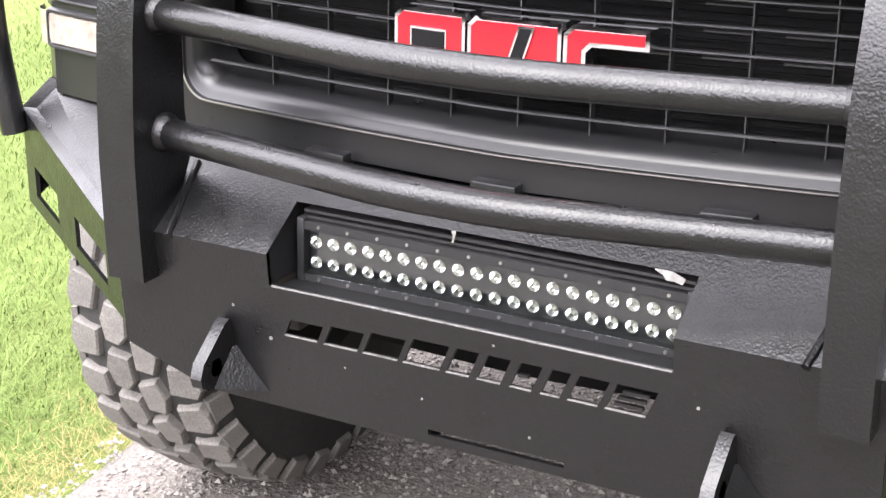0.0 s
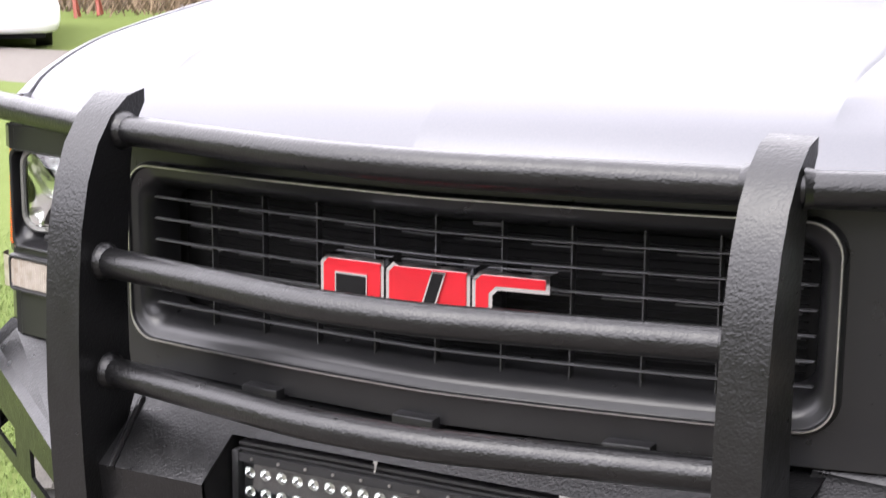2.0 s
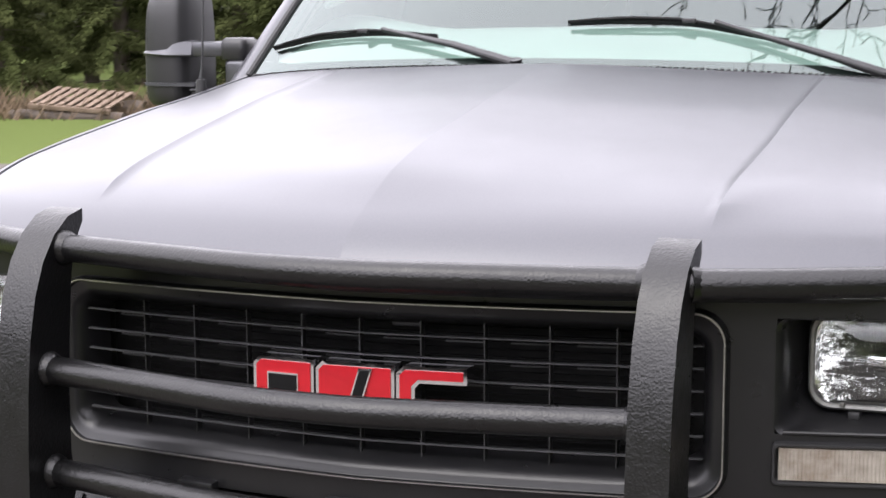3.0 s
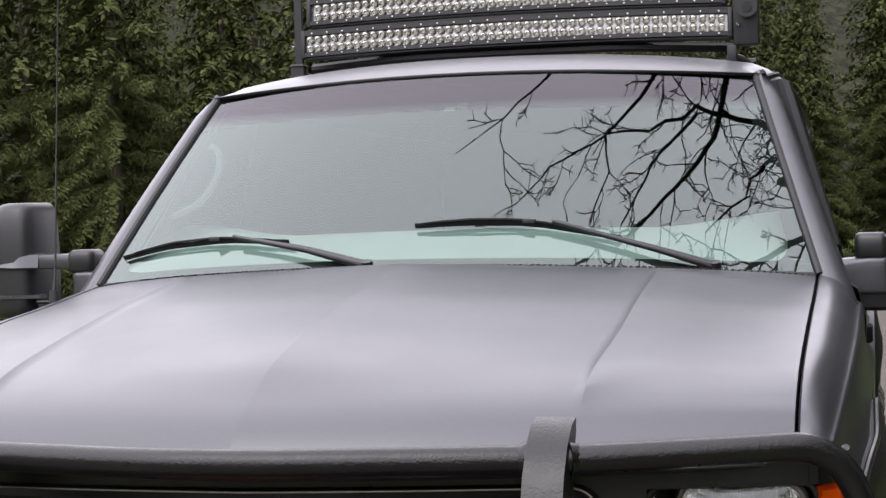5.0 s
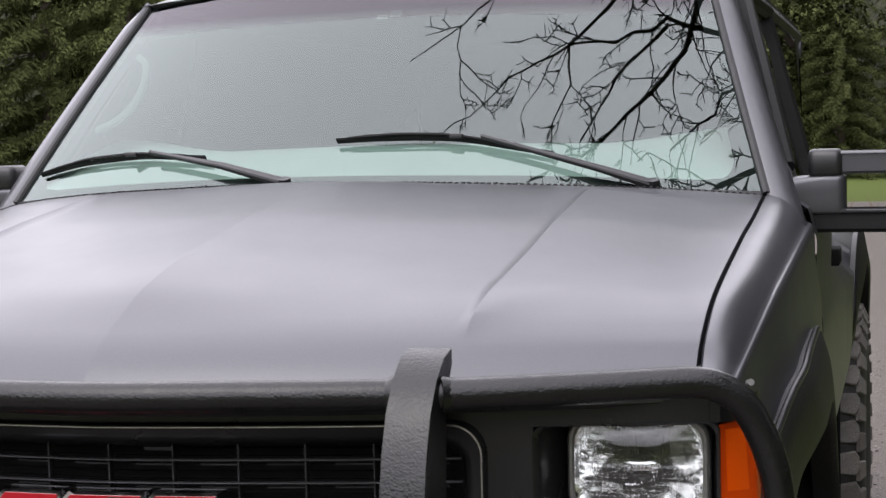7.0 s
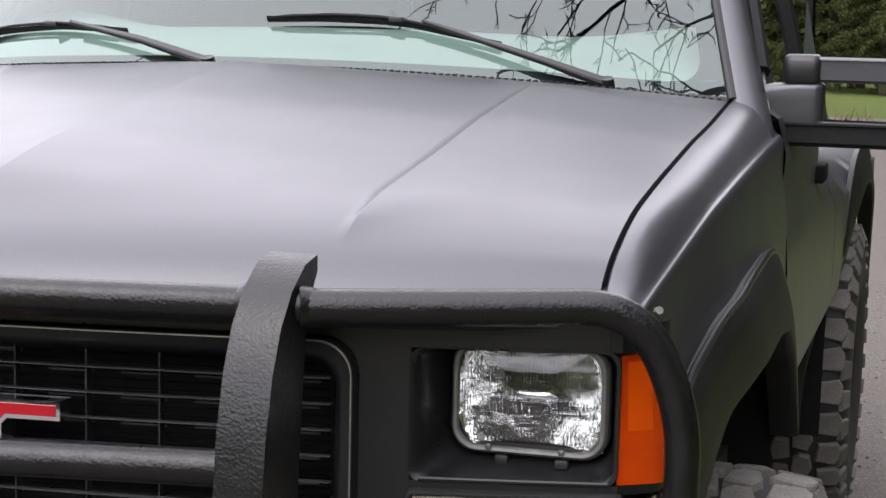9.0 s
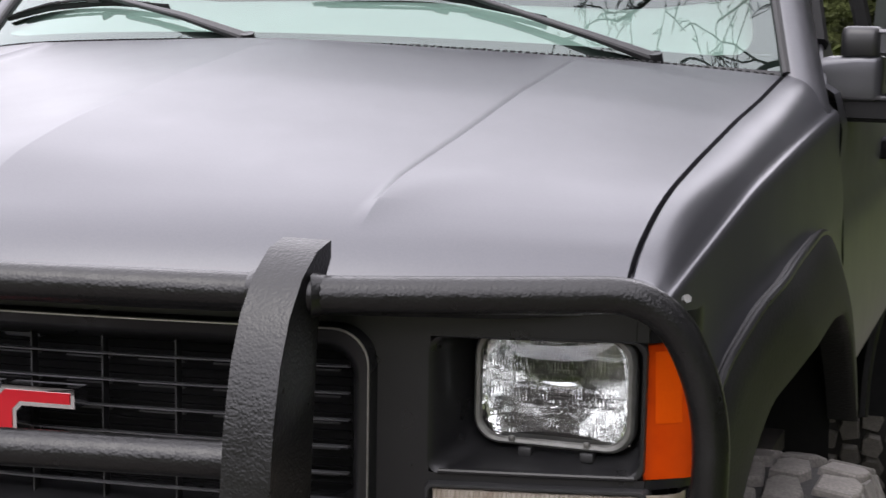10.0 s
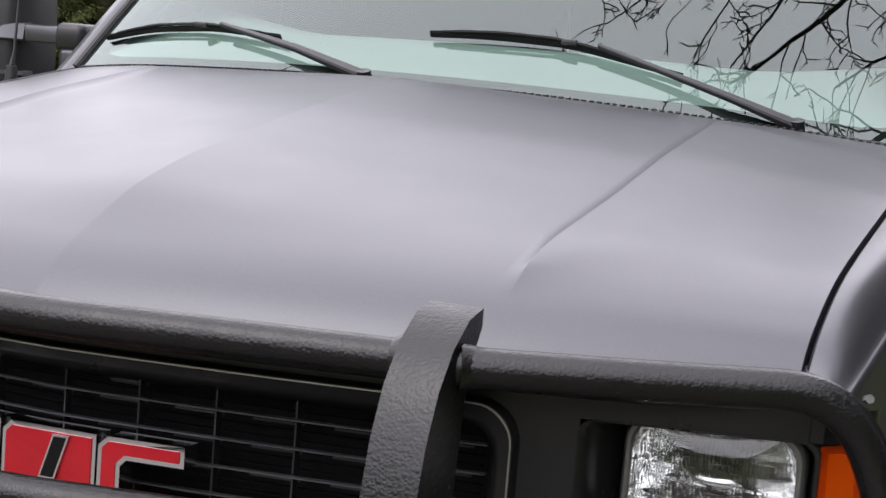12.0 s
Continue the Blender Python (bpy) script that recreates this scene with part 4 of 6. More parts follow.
at_z = lambda z: (C[0] + (D[0] - C[0]) * (C[1] - z) / (C[1] - D[1]), z)
foot_x = [-HALF, -0.42, -0.31] + [x for c in CUTS for x in (c[0], c[0] + c[1])] + [0.31, 0.42, HALF]
head_x = lambda x: x if abs(x) > 0.3 else x + SL
for x0, x1 in ((-HALF, -OPEN), (-OPEN, OPEN), (OPEN, HALF)):
    cell(x0, x1, (0.06, 0.882), A)
    cell(x0, x1, A, A1)
    if x0 != -OPEN:
        cell(x0, x1, A1, B)
        cell(x0, x1, B, C)
for x0, x1 in zip(foot_x, foot_x[1:]):
    cut = next((c for c in CUTS if abs(c[0] - x0) < 1e-6), None)
    quads = [((head_x(x0), head_x(x1)), (head_x(x0), head_x(x1)), C[1], HEAD)]
    if not cut:
        quads.append(((head_x(x0), head_x(x1)), (x0, x1), HEAD, FOOT))
    elif cut[2] < 0.037:
        k = SL * cut[2] / (HEAD - FOOT)
        quads.append(((head_x(x0), head_x(x1)), (x0 + k, x1 + k), HEAD, FOOT + cut[2]))
    if abs(x0 + x1) < 0.9:
        quads.append(((x0, x1), (x0, x1), FOOT, 0.58))
    else:
        far, near = (x0, x1) if x0 < 0 else (x1, x0)
        corner = [Vector((x, *at_z(z))) for x, z in ((far, FOOT), (near, FOOT), (near, 0.552), (far, 0.6))]
        prism(bm, corner, (0, PLATE, 0.001))
    for top, low, z0, z1 in quads:
        (ya, za), (yb, zb) = at_z(z0), at_z(z1)
        prism(bm, [Vector((top[0], ya, za)), Vector((top[1], ya, za)), Vector((low[1], yb, zb)), Vector((low[0], yb, zb))], (0, PLATE, 0.001))
for x0, x1 in ((-0.42, -0.053), (-0.053, 0.149), (0.149, 0.42)):
    if x0 != -0.053:
        cell(x0, x1, at_z(0.58), at_z(0.566))
    else:
        cell(x0, x1, at_z(0.58), at_z(0.5745))
    cell(x0, x1, at_z(0.566), at_z(0.552))
    cell(x0, x1, at_z(0.552), (-0.13 if x0 == -0.053 else 0.02, 0.549))
part("centre_plate", bm, ARMOUR, bumper, "front plate with a lamp opening and cut-out shapes", 25)
# bright worn edges of the cuts
for x0, w, h in CUTS:
    bm = bmesh.new()
    y, z = at_z(FOOT)
    box(bm, x0, x0 + w, y - 0.0006, y + 0.0025, z - 0.0006, z + 0.0014)
    part("cut_edge", bm, EDGE, bumper)
bm = bmesh.new()
box(bm, -OPEN + 0.004, OPEN - 0.002, C[0] - 0.0008, C[0] + 0.0022, C[1] - 0.0005, C[1] + 0.0014)
part("cut_edge", bm, EDGE, bumper, "bare worn edge of the lamp opening")
for (x0, w, h), parts in zip(CUTS[6:], (1, 0, 0, 3)):
    for k in range(parts):
        z = FOOT + 0.038 * (k + 1) / (parts + 1)
        y, z = at_z(z)
        bm = bmesh.new()
        box(bm, x0 + 0.012 + 0.006 * k, x0 + w - 0.004 + 0.004 * k, y + 0.001, y + PLATE, z - 0.0022, z + 0.0022)
        part("cut_out_web", bm, ARMOUR, bumper)
bm = bmesh.new()
for x, z, r in ((-0.3, 0.66, 0.003), (0.05, 0.725, 0.002), (-0.36, 0.7, 0.0022), (-0.06, 0.62, 0.002), (0.1, 0.6, 0.0022), (0.33, 0.7, 0.0025), (-0.18, 0.64, 0.0018)):
    y = at_z(z)[0]
    sweep(bm, [Vector((x, y + 0.001, z)), Vector((x, y - 0.0008, z))], r, 6)
tagged(part("paint_chips", bm, EDGE, bumper, "small pale chips in the coating"), kind="stuff")
# lining of the lamp opening, near black to stand in for its shade
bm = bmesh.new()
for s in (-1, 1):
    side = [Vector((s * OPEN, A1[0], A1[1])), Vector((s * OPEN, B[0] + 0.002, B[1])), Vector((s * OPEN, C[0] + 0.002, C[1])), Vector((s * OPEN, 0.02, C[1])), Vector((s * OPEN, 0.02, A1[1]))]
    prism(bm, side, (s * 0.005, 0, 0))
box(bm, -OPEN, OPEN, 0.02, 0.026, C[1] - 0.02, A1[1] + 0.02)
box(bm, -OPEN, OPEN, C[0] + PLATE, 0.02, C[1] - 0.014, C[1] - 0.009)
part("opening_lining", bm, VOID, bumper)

bm = bmesh.new()
prism(bm, [Vector(p) for p in ((0.238, -0.094, 0.843), (0.262, -0.095, 0.843), (0.28, -0.097, 0.837), (0.278, -0.1, 0.831), (0.266, -0.1, 0.834), (0.256, -0.099, 0.833), (0.25, -0.097, 0.839))], (0, 0.001, 0.0015))
part("label_scrap", bm, PALE, bumper, "torn pale scrap of a label")
bm = bmesh.new()
prism(bm, [Vector(p) for p in ((-0.049, -0.098, 0.844), (-0.042, -0.098, 0.845), (-0.043, -0.099, 0.838), (-0.0445, -0.1, 0.829), (-0.0475, -0.1, 0.83), (-0.046, -0.099, 0.839))], (0, 0.001, 0.0015))
part("label_scrap", bm, PALE, bumper, "torn pale scrap of a label")

for s in (-1, 1):
    m = lambda x, y, z: (s * x, y, z)
    rear_in, rear_out = (0.54, 0.05, 0.888), (0.935, 0.14, 0.893)
    edge_in, edge_mid, edge_out = (HALF - 0.006, -0.157, 0.746), (0.617, -0.1, 0.762), (0.983, 0.12, 0.84)
    low_in, low_mid, low_out = (HALF - 0.006, -0.151, 0.602), (0.607, -0.1, 0.606), (0.98, 0.12, 0.674)
    plate([m(*rear_in), m(*rear_out), m(*edge_out), m(*edge_in)], (0, -0.5, 0.8), "wing_top")
    plate([m(*edge_in), m(*edge_mid), m(*low_mid), m(*low_in)], (s * 0.2, -1, 0), "wing_front")
    plate([m(*edge_mid), m(*edge_out), m(*low_out), m(*low_mid)], (s * 0.6, -0.8, 0), "wing_side", skip={(1, 1), (3, 1)}, us=(0, 0.136, 0.455, 0.64, 0.9, 1), vs=(0, 0.52, 0.84, 1))
    plate([m(*edge_out), m(0.98, 0.36, 0.84), m(0.985, 0.36, 0.76), m(*low_out)], (s, 0, 0), "wing_end")
    plate([m(*rear_out), m(0.945, 0.36, 0.88), m(0.98, 0.36, 0.84), m(*edge_out)], (s * 0.4, 0, 1), "wing_cap")
    bm = bmesh.new()
    inner = [Vector(m(0.8, 0.06, 0.67)), Vector(m(0.975, 0.165, 0.72)), Vector(m(0.955, 0.165, 0.85)), Vector(m(0.8, 0.06, 0.84))]
    prism(bm, inner, (0, 0.01, 0))
    part("wing_lining", bm, MATT, bumper)
    # upright of the guard
    prof = [(-0.035, 1.346), (-0.075, 1.338), (-0.115, 1.312), (-0.148, 1.272), (-0.172, 1.22), (-0.19, 1.15), (-0.2, 1.07), (-0.206, 0.98), (-0.208, 0.9), (-0.205, 0.8), (-0.2, 0.72)]
    back = [(-0.035, 1.325), (-0.06, 1.29), (-0.072, 1.24), (-0.082, 1.15), (-0.09, 1.05), (-0.09, 0.95), (-0.08, 0.88), (-0.12, 0.8), (-0.155, 0.72)]
    bm = bmesh.new()
    outline = prof + back[::-1]
    prism(bm, [Vector((s * 0.486, y, z)) for y, z in outline], (s * 0.062, 0, 0))
    soften(bm, 0.003, 2, 0.6)
    part("guard_upright", bm, ARMOUR, bumper, "curved upright of the grille guard", 30)
    # outer hoop, bent a little wider on one side
    out = 0.0 if s > 0 else 0.03
    bm = bmesh.new()
    path = rounded_path([Vector((s * 0.53, -0.088, 1.288)), Vector((s * 0.70, -0.02, 1.289)), Vector((s * (0.925 + out), 0.075, 1.292)), Vector((s * (0.985 + out), 0.096, 1.16)), Vector((s * (0.983 + out), 0.094, 0.98)), Vector((s * (0.972 + out * 0.4), 0.1, 0.80))], 0.12, 10)
    sweep(bm, path, 0.0225, 16)
    part("guard_hoop", bm, ARMOUR, bumper, "bent tube round the headlamp", 60)
    bm = bmesh.new()
    sweep(bm, [path[0] + Vector((s * 0.012, 0.006, 0)), path[0] + Vector((s * 0.03, 0.016, 0))], [0.028, 0.0225], 14)
    part("weld_bead", bm, ARMOUR, bumper)
    bm = bmesh.new()
    sweep(bm, [Vector((s * 0.94, 0.125, 1.279)), Vector((s * 0.944, 0.118, 1.282))], 0.0055, 6)
    part("bolt", bm, RIM, bumper)
    bm = bmesh.new()
    sweep(bm, [Vector((s * (0.486 - 0.026 * f), -0.062 - 0.114 * f, 0.866 - 0.077 * f + 0.0006 * (-1) ** k)) for k, f in enumerate(np.linspace(0, 1, 14))], [0.005 + 0.0012 * (k % 2) for k in range(14)], 8)
    part("weld_bead", bm, ARMOUR, bumper)
    # tow tab
    hx = 0.372
    bm = bmesh.new()
    outer = [(-0.15, 0.575), (-0.155, 0.64), (-0.16, 0.672), (-0.168, 0.68), (-0.179, 0.676), (-0.232, 0.632), (-0.24, 0.612), (-0.236, 0.598), (-0.222, 0.589)]
    hole = [(-0.202 + 0.013 * math.cos(a), 0.618 + 0.014 * math.sin(a)) for a in np.linspace(radians(-30), radians(-350), 9)]
    for x0, x1 in ((hx - 0.009, hx + 0.009),):
        o0 = [Vector((s * x0, y, z)) for y, z in outer]
        h0 = [Vector((s * x0, y, z)) for y, z in hole]
        o1 = [Vector((s * x1, y, z)) for y, z in outer]
        h1 = [Vector((s * x1, y, z)) for y, z in hole]
        loft(bm, [h0, o0, o1, h1, h0])
    bmesh.ops.remove_doubles(bm, verts=bm.verts, dist=0.0002)
    part("tow_tab", bm, ARMOUR, bumper, "welded tow tab with a shackle hole", 30)
    bm = bmesh.new()
    loft(bm, [[Vector((s * hx + 0.009, -0.162, 0.636)), Vector((s * hx + 0.012, -0.156, 0.636)), Vector((s * hx + 0.009, -0.154, 0.63))], [Vector((s * hx + 0.009, -0.21, 0.588)), Vector((s * hx + 0.062, -0.149, 0.572)), Vector((s * hx + 0.009, -0.149, 0.572))]], True, True)
    part("gusset", bm, ARMOUR, bumper)

for z, ye, yc in ((1.288, -0.088, -0.165), (1.098, -0.142, -0.222), (0.928, -0.138, -0.215)):
    bm = bmesh.new()
    path = rounded_path([Vector((-0.495, ye, z)), Vector((-0.09, yc, z)), Vector((0.09, yc, z)), Vector((0.495, ye, z))], 0.06, 8)
    sweep(bm, path, 0.0225, 16)
    part("guard_tube", bm, ARMOUR, bumper, "bent horizontal tube of the grille guard", 60)
    for p, q in ((path[0], path[1]), (path[-1], path[-2])):
        bm = bmesh.new()
        d = (q - p).normalized()
        sweep(bm, [p + d * 0.004, p + d * 0.012, p + d * 0.019, p + d * 0.026], [0.029, 0.0295, 0.0265, 0.0225], 14)
        part("weld_bead", bm, ARMOUR, bumper)


# ---------------------------------------------------------------- light bars
def led_mesh(r):
    bm = bmesh.new()
    rings = []
    for rr, y in ((r, 0.0), (r * 0.97, 0.0015), (r * 0.72, 0.006), (r * 0.36, 0.0085)):
        rings.append([Vector((rr * math.cos(a), y, rr * math.sin(a))) for a in np.linspace(0, 2 * math.pi, 13)[:-1]])
    loft(bm, rings)
    return finish(bm, "led", LED_CUP, 50)


def die_mesh(r):
    bm = bmesh.new()
    sweep(bm, [Vector((0, 0.009, 0)), Vector((0, 0.0065, 0))], r * 0.36, 8)
    return finish(bm, "led_die", LED_DIE, 0)


def light_bar(name, label, half, curve, rows, pitch, at, tilt, bolts, hz=0.037, cup_r=0.0115, plated=True):
    """A double-row lamp bar: housing, end brackets, screws and lenses."""
    bar = new(name)
    bar.parent = truck
    tagged(bar, label)
    bar.matrix_basis = pose(*at, tilt)
    bow = lambda x: curve * x * x
    n = 24
    def strip(z0, z1, y0, y1, mat, nm):
        bm = bmesh.new()
        loft(bm, [[Vector((x, bow(x) + y, z)) for y, z in ((y0, z0), (y0, z1), (y1, z1), (y1, z0))] for x in np.linspace(-half, half, n)], True, True)
        return part(nm, bm, mat, bar, smooth=30)
    strip(-hz, hz, 0.012, 0.06, MATT, "housing")
    strip(hz - 0.012, hz, -0.002, 0.012, MATT, "frame_top")
    strip(-hz, -hz + 0.012, -0.002, 0.012, MATT, "frame_bottom")
    strip(hz + 0.002, hz + 0.006, 0.006, 0.05, MATT, "cooling_fin")
    strip(-hz - 0.006, -hz - 0.002, 0.006, 0.05, MATT, "cooling_fin")
    bm = bmesh.new()
    for s in (-1,):
        box(bm, s * half - 0.006, s * half + 0.006, bow(half) - 0.004, bow(half) + 0.062, -hz - 0.004, hz + 0.004, 0.002)
    part("end_cap", bm, MATT, bar)
    bm = bmesh.new()
    box(bm, half - 0.006, half + 0.006, bow(half) - 0.004, bow(half) + 0.062, -hz - 0.004, hz + 0.004, 0.002)
    part("end_cap", bm, MATT, bar)
    if plated:
        strip(-hz + 0.0115, hz - 0.0115, 0.0108, 0.0118, LED_PLATE, "reflector_plate")
    else:
        for z in (hz + 0.012, -hz - 0.012):
            strip(z - 0.002, z + 0.002, 0.008, 0.05, MATT, "cooling_fin")
        cover = strip(-hz + 0.0125, hz - 0.0125, -0.004, -0.0035, LENS, "cover_glass")
        cover.visible_shadow = False
    bm = bmesh.new()
    for k in range(bolts):
        x = -half + 0.03 + (2 * half - 0.06) * k / (bolts - 1)
        for z in (hz - 0.006, -hz + 0.006):
            sweep(bm, [Vector((x, bow(x) - 0.0045, z)), Vector((x, bow(x) - 0.001, z))], 0.0024, 6)
    tagged(part("screws", bm, STEEL, bar), kind="stuff")
    led, die = led_mesh(cup_r), die_mesh(cup_r)
    count = int(2 * (half - 0.008) / pitch)
    for z in rows:
        for k in range(count):
            x = (k - (count - 1) / 2) * pitch
            cup = new("led", led)
            cup.parent = bar
            cup.location = (x, bow(x) + 0.002, z)
            dot = new("led_die", die)
            dot.parent = bar
            dot.location = cup.location
    return bar


light_bar("bumper_light_bar", "black double-row lamp bar recessed in the bumper", 0.288, 0.0, (0.015, -0.015), 0.0279, (0.004, -0.1, 0.777), 0, 12, 0.0445, 0.0092, False)
light_bar("roof_light_bar", "curved double-row lamp bar across the roof front", 0.622, 0.16, (0.0125, -0.0125), 0.0255, (0.0, 2.06, 2.170), -4, 25)
light_bar("roof_light_bar", "curved double-row lamp bar stacked above another", 0.605, 0.16, (0.0125, -0.0125), 0.0255, (0.0, 2.07, 2.262), -4, 25)

# roof rack carrying the bars
rack = new("roof_rack")
rack.parent = truck
tagged(rack, "black tubular roof rack")
for s in (-1, 1):
    bm = bmesh.new()
    sweep(bm, rounded_path([Vector((s * 0.62, 2.14, 2.07)), Vector((s * 0.64, 2.3, 2.075)), Vector((s * 0.66, 3.9, 2.085))], 0.05), 0.014, 8)
    part("side_rail", bm, MATT, rack)
bm = bmesh.new()
sweep(bm, rounded_path([Vector((-0.63, 2.24, 2.105)), Vector((-0.3, 2.11, 2.112)), Vector((0.3, 2.11, 2.112)), Vector((0.63, 2.24, 2.105))], 0.1), 0.014, 8)
part("front_rail", bm, MATT, rack)
for y in (2.6, 3.0, 3.4, 3.8):
    bm = bmesh.new()
    sweep(bm, [Vector((-0.66, y, 2.095)), Vector((0.66, y, 2.095))], 0.01, 6)
    part("cross_bar", bm, MATT, rack)
for s in (-1, 1):
    bm = bmesh.new()
    box(bm, s * 0.632, s * (0.70 if s > 0 else 0.644), 2.10 if s > 0 else 2.125, 2.16 if s > 0 else 2.14, 2.10, 2.325, 0.005)
    bracket = part("bar_bracket", bm, MATT, truck, "black bracket at the end of the lamp bars")
    if s > 0:
        bm = bmesh.new()
        sweep(bm, [Vector((0.672, 2.1, 2.2)), Vector((0.672, 2.075, 2.2))], [0.024, 0.028], 16)
        pod = part("pod_lamp", bm, MATT, bracket, "small round pod lamp")
        bm = bmesh.new()
        sweep(bm, [Vector((0.672, 2.076, 2.2)), Vector((0.672, 2.072, 2.2))], 0.014, 12)
        part("pod_lens", bm, TRIM, bracket)
    bm = bmesh.new()
    sweep(bm, [Vector((s * 0.645, 2.095, 2.155)), Vector((s * 0.645, 2.085, 2.155))], 0.006, 8)
    part("bolt", bm, CHROME, bracket)
    bm = bmesh.new()
    box(bm, s * 0.615, s * 0.642, 2.08, 2.12, 2.05, 2.1, 0.006)
    part("rack_foot", bm, MATT, truck)


# ---------------------------------------------------------------- mirrors and antenna
for s in (-1, 1):
    mid, w = (1.206, 0.077) if s < 0 else (1.42, 0.1)
    far = 0.0 if s < 0 else 0.228
    shape = ((1.0, 1.55), (1.0, 1.47), (0.93, 1.438), (0.75, 1.42), (0.3, 1.409), (-0.3, 1.408), (-0.5, 1.413), (-0.63, 1.426), (-0.74, 1.45), (-0.88, 1.5), (-0.96, 1.55))
    rows = []
    for z, k in ((1.409, 0.7), (1.414, 0.86), (1.43, 0.96), (1.455, 1.0), (1.5, 1.0), (1.55, 1.0), (1.6, 0.985), (1.64, 0.955), (1.67, 0.915), (1.692, 0.86), (1.705, 0.78), (1.713, 0.66), (1.716, 0.5)):
        rows.append([Vector((s * (mid + w * (u * k - 0.1 * (1 - k))), 1.55 - (1.55 - y) * (0.35 + 0.65 * k), z)) for u, y in shape])
    bm = bmesh.new()
    loft(bm, rows, True, True)
    mirror = part("tow_mirror", bm, HOUSING, truck, "tall black extending tow mirror", 60)
    bm = bmesh.new()
    loft(bm, [[Vector((s * (mid + w * u), y, z)) for y, z in ((1.45, low), (front, low), (front - 0.004, low + 0.004), (front + 0.002, top), (1.45, top + 0.003))] for u, front, low, top in ((-1.02, 1.42, 1.541, 1.579), (-0.66, 1.412, 1.541, 1.578), (-0.4, 1.402, 1.541, 1.572), (-0.2, 1.4, 1.541, 1.559), (0.3, 1.401, 1.543, 1.555), (0.8, 1.416, 1.546, 1.553), (0.95, 1.438, 1.547, 1.551))], True, True)
    part("mirror_ledge", bm, PAINT, mirror, smooth=40)
    bm = bmesh.new()
    loft(bm, [[Vector((s * (mid + w * u), y, z)) for y, z in ((1.45, 1.464), (front, 1.464), (front, 1.472), (1.45, 1.474))] for u, front in ((-1.1, 1.414), (-0.5, 1.404), (0.3, 1.402), (0.8, 1.416), (0.95, 1.438))], True, True)
    part("mirror_ledge", bm, PAINT, mirror)
    bm = bmesh.new()
    box(bm, s * (1.13 + far), s * 1.018, 1.42, 1.47, 1.541, 1.579, 0.006)
    part("upper_arm", bm, PAINT, mirror)
    bm = bmesh.new()
    box(bm, s * (1.13 + far), s * 0.955, 1.41, 1.48, 1.418, 1.453, 0.008)
    part("lower_arm", bm, BLADE, mirror)
    bm = bmesh.new()
    box(bm, s * (1.13 + far), s * 1.03, 1.408, 1.43, 1.4535, 1.458, 0.001)
    part("arm_edge", bm, PAINT, mirror)
    bm = bmesh.new()
    loft(bm, [[Vector((s * ((1.004 if s < 0 else 0.986) + 0.037 * k * p.x), 1.45 + 0.05 * k * p.z, z)) for p in rrect(0, 0, 1, 0.9, 0.45, 0, 5, 2)] for z, k in ((1.533, 0.92), (1.537, 1.0), (1.574, 1.0), (1.584, 0.93), (1.589, 0.75))], True, True)
    part("pivot_cap", bm, HOUSING, mirror, smooth=50)
    bm = bmesh.new()
    rows = []
    for x, y, hy, zlow, ztop, r in ((0.9, 1.46, 0.07, 1.44, 1.526, 0.02), (0.925, 1.455, 0.06, 1.444, 1.53, 0.016), (0.95, 1.452, 0.05, 1.446, 1.532, 0.014), (0.98, 1.45, 0.046, 1.446, 1.534, 0.012), (1.012, 1.45, 0.045, 1.446, 1.534, 0.012), (1.024, 1.45, 0.04, 1.447, 1.533, 0.012), (1.029, 1.45, 0.03, 1.45, 1.53, 0.01)):
        rows.append([Vector((s * x, y + p.x, (zlow + ztop) / 2 + p.z)) for p in rrect(0, 0, hy, (ztop - zlow) / 2, r, 0, 5, 3)])
    loft(bm, rows, True, True)
    part("mirror_base", bm, PAINT, mirror, smooth=50)
    bm = bmesh.new()
    prism(bm, [Vector((s * 0.936, 1.36, 1.47)), Vector((s * 0.936, 1.57, 1.475)), Vector((s * 0.88, 1.56, 1.64))], (s * -0.015, 0, 0))
    part("mirror_sail", soften(bm, 0.004), PAINT, mirror)
bm = bmesh.new()
sweep(bm, [Vector((-0.905, 1.08, 1.43)), Vector((-0.905, 1.08, 1.50))], [0.016, 0.011], 10)
sweep(bm, [Vector((-0.905, 1.08, 1.50)), Vector((-0.904, 1.085, 1.53)), Vector((-0.885, 1.12, 2.35))], [0.006, 0.003, 0.0017], 6)
part("antenna", bm, MATT, truck, "whip antenna on a chrome base")


# ---------------------------------------------------------------- wheels
def lug_mesh(outline, h):
    bm = bmesh.new()
    loops = []
    for k, (grow, z) in enumerate(((1.0, -0.004), (0.96, h * 0.75), (0.88, h))):
        cx = sum(p[0] for p in outline) / len(outline)
        cy = sum(p[1] for p in outline) / len(outline)
        loops.append([Vector((cx + (x - cx) * grow * 1.1, cy + (y - cy) * grow * 1.3, z)) for x, y in outline])
    loft(bm, loops, True, True)
    return finish(bm, "tread_block", TREAD, 0)


INNER_A = lug_mesh([(0.004, -0.028), (0.05, -0.034), (0.062, -0.006), (0.05, 0.03), (0.02, 0.034), (0.004, 0.018)], 0.017)
INNER_B = lug_mesh([(-0.006, -0.02), (-0.05, -0.034), (-0.064, -0.002), (-0.052, 0.032), (-0.012, 0.03)], 0.017)
OUTER = lug_mesh([(0.0, -0.026), (0.058, -0.03), (0.07, -0.012), (0.07, 0.014), (0.058, 0.03), (0.006, 0.024)], 0.016)
SIDE = lug_mesh([(-0.02, -0.026), (0.024, -0.02), (0.024, 0.02), (-0.02, 0.024)], 0.010)


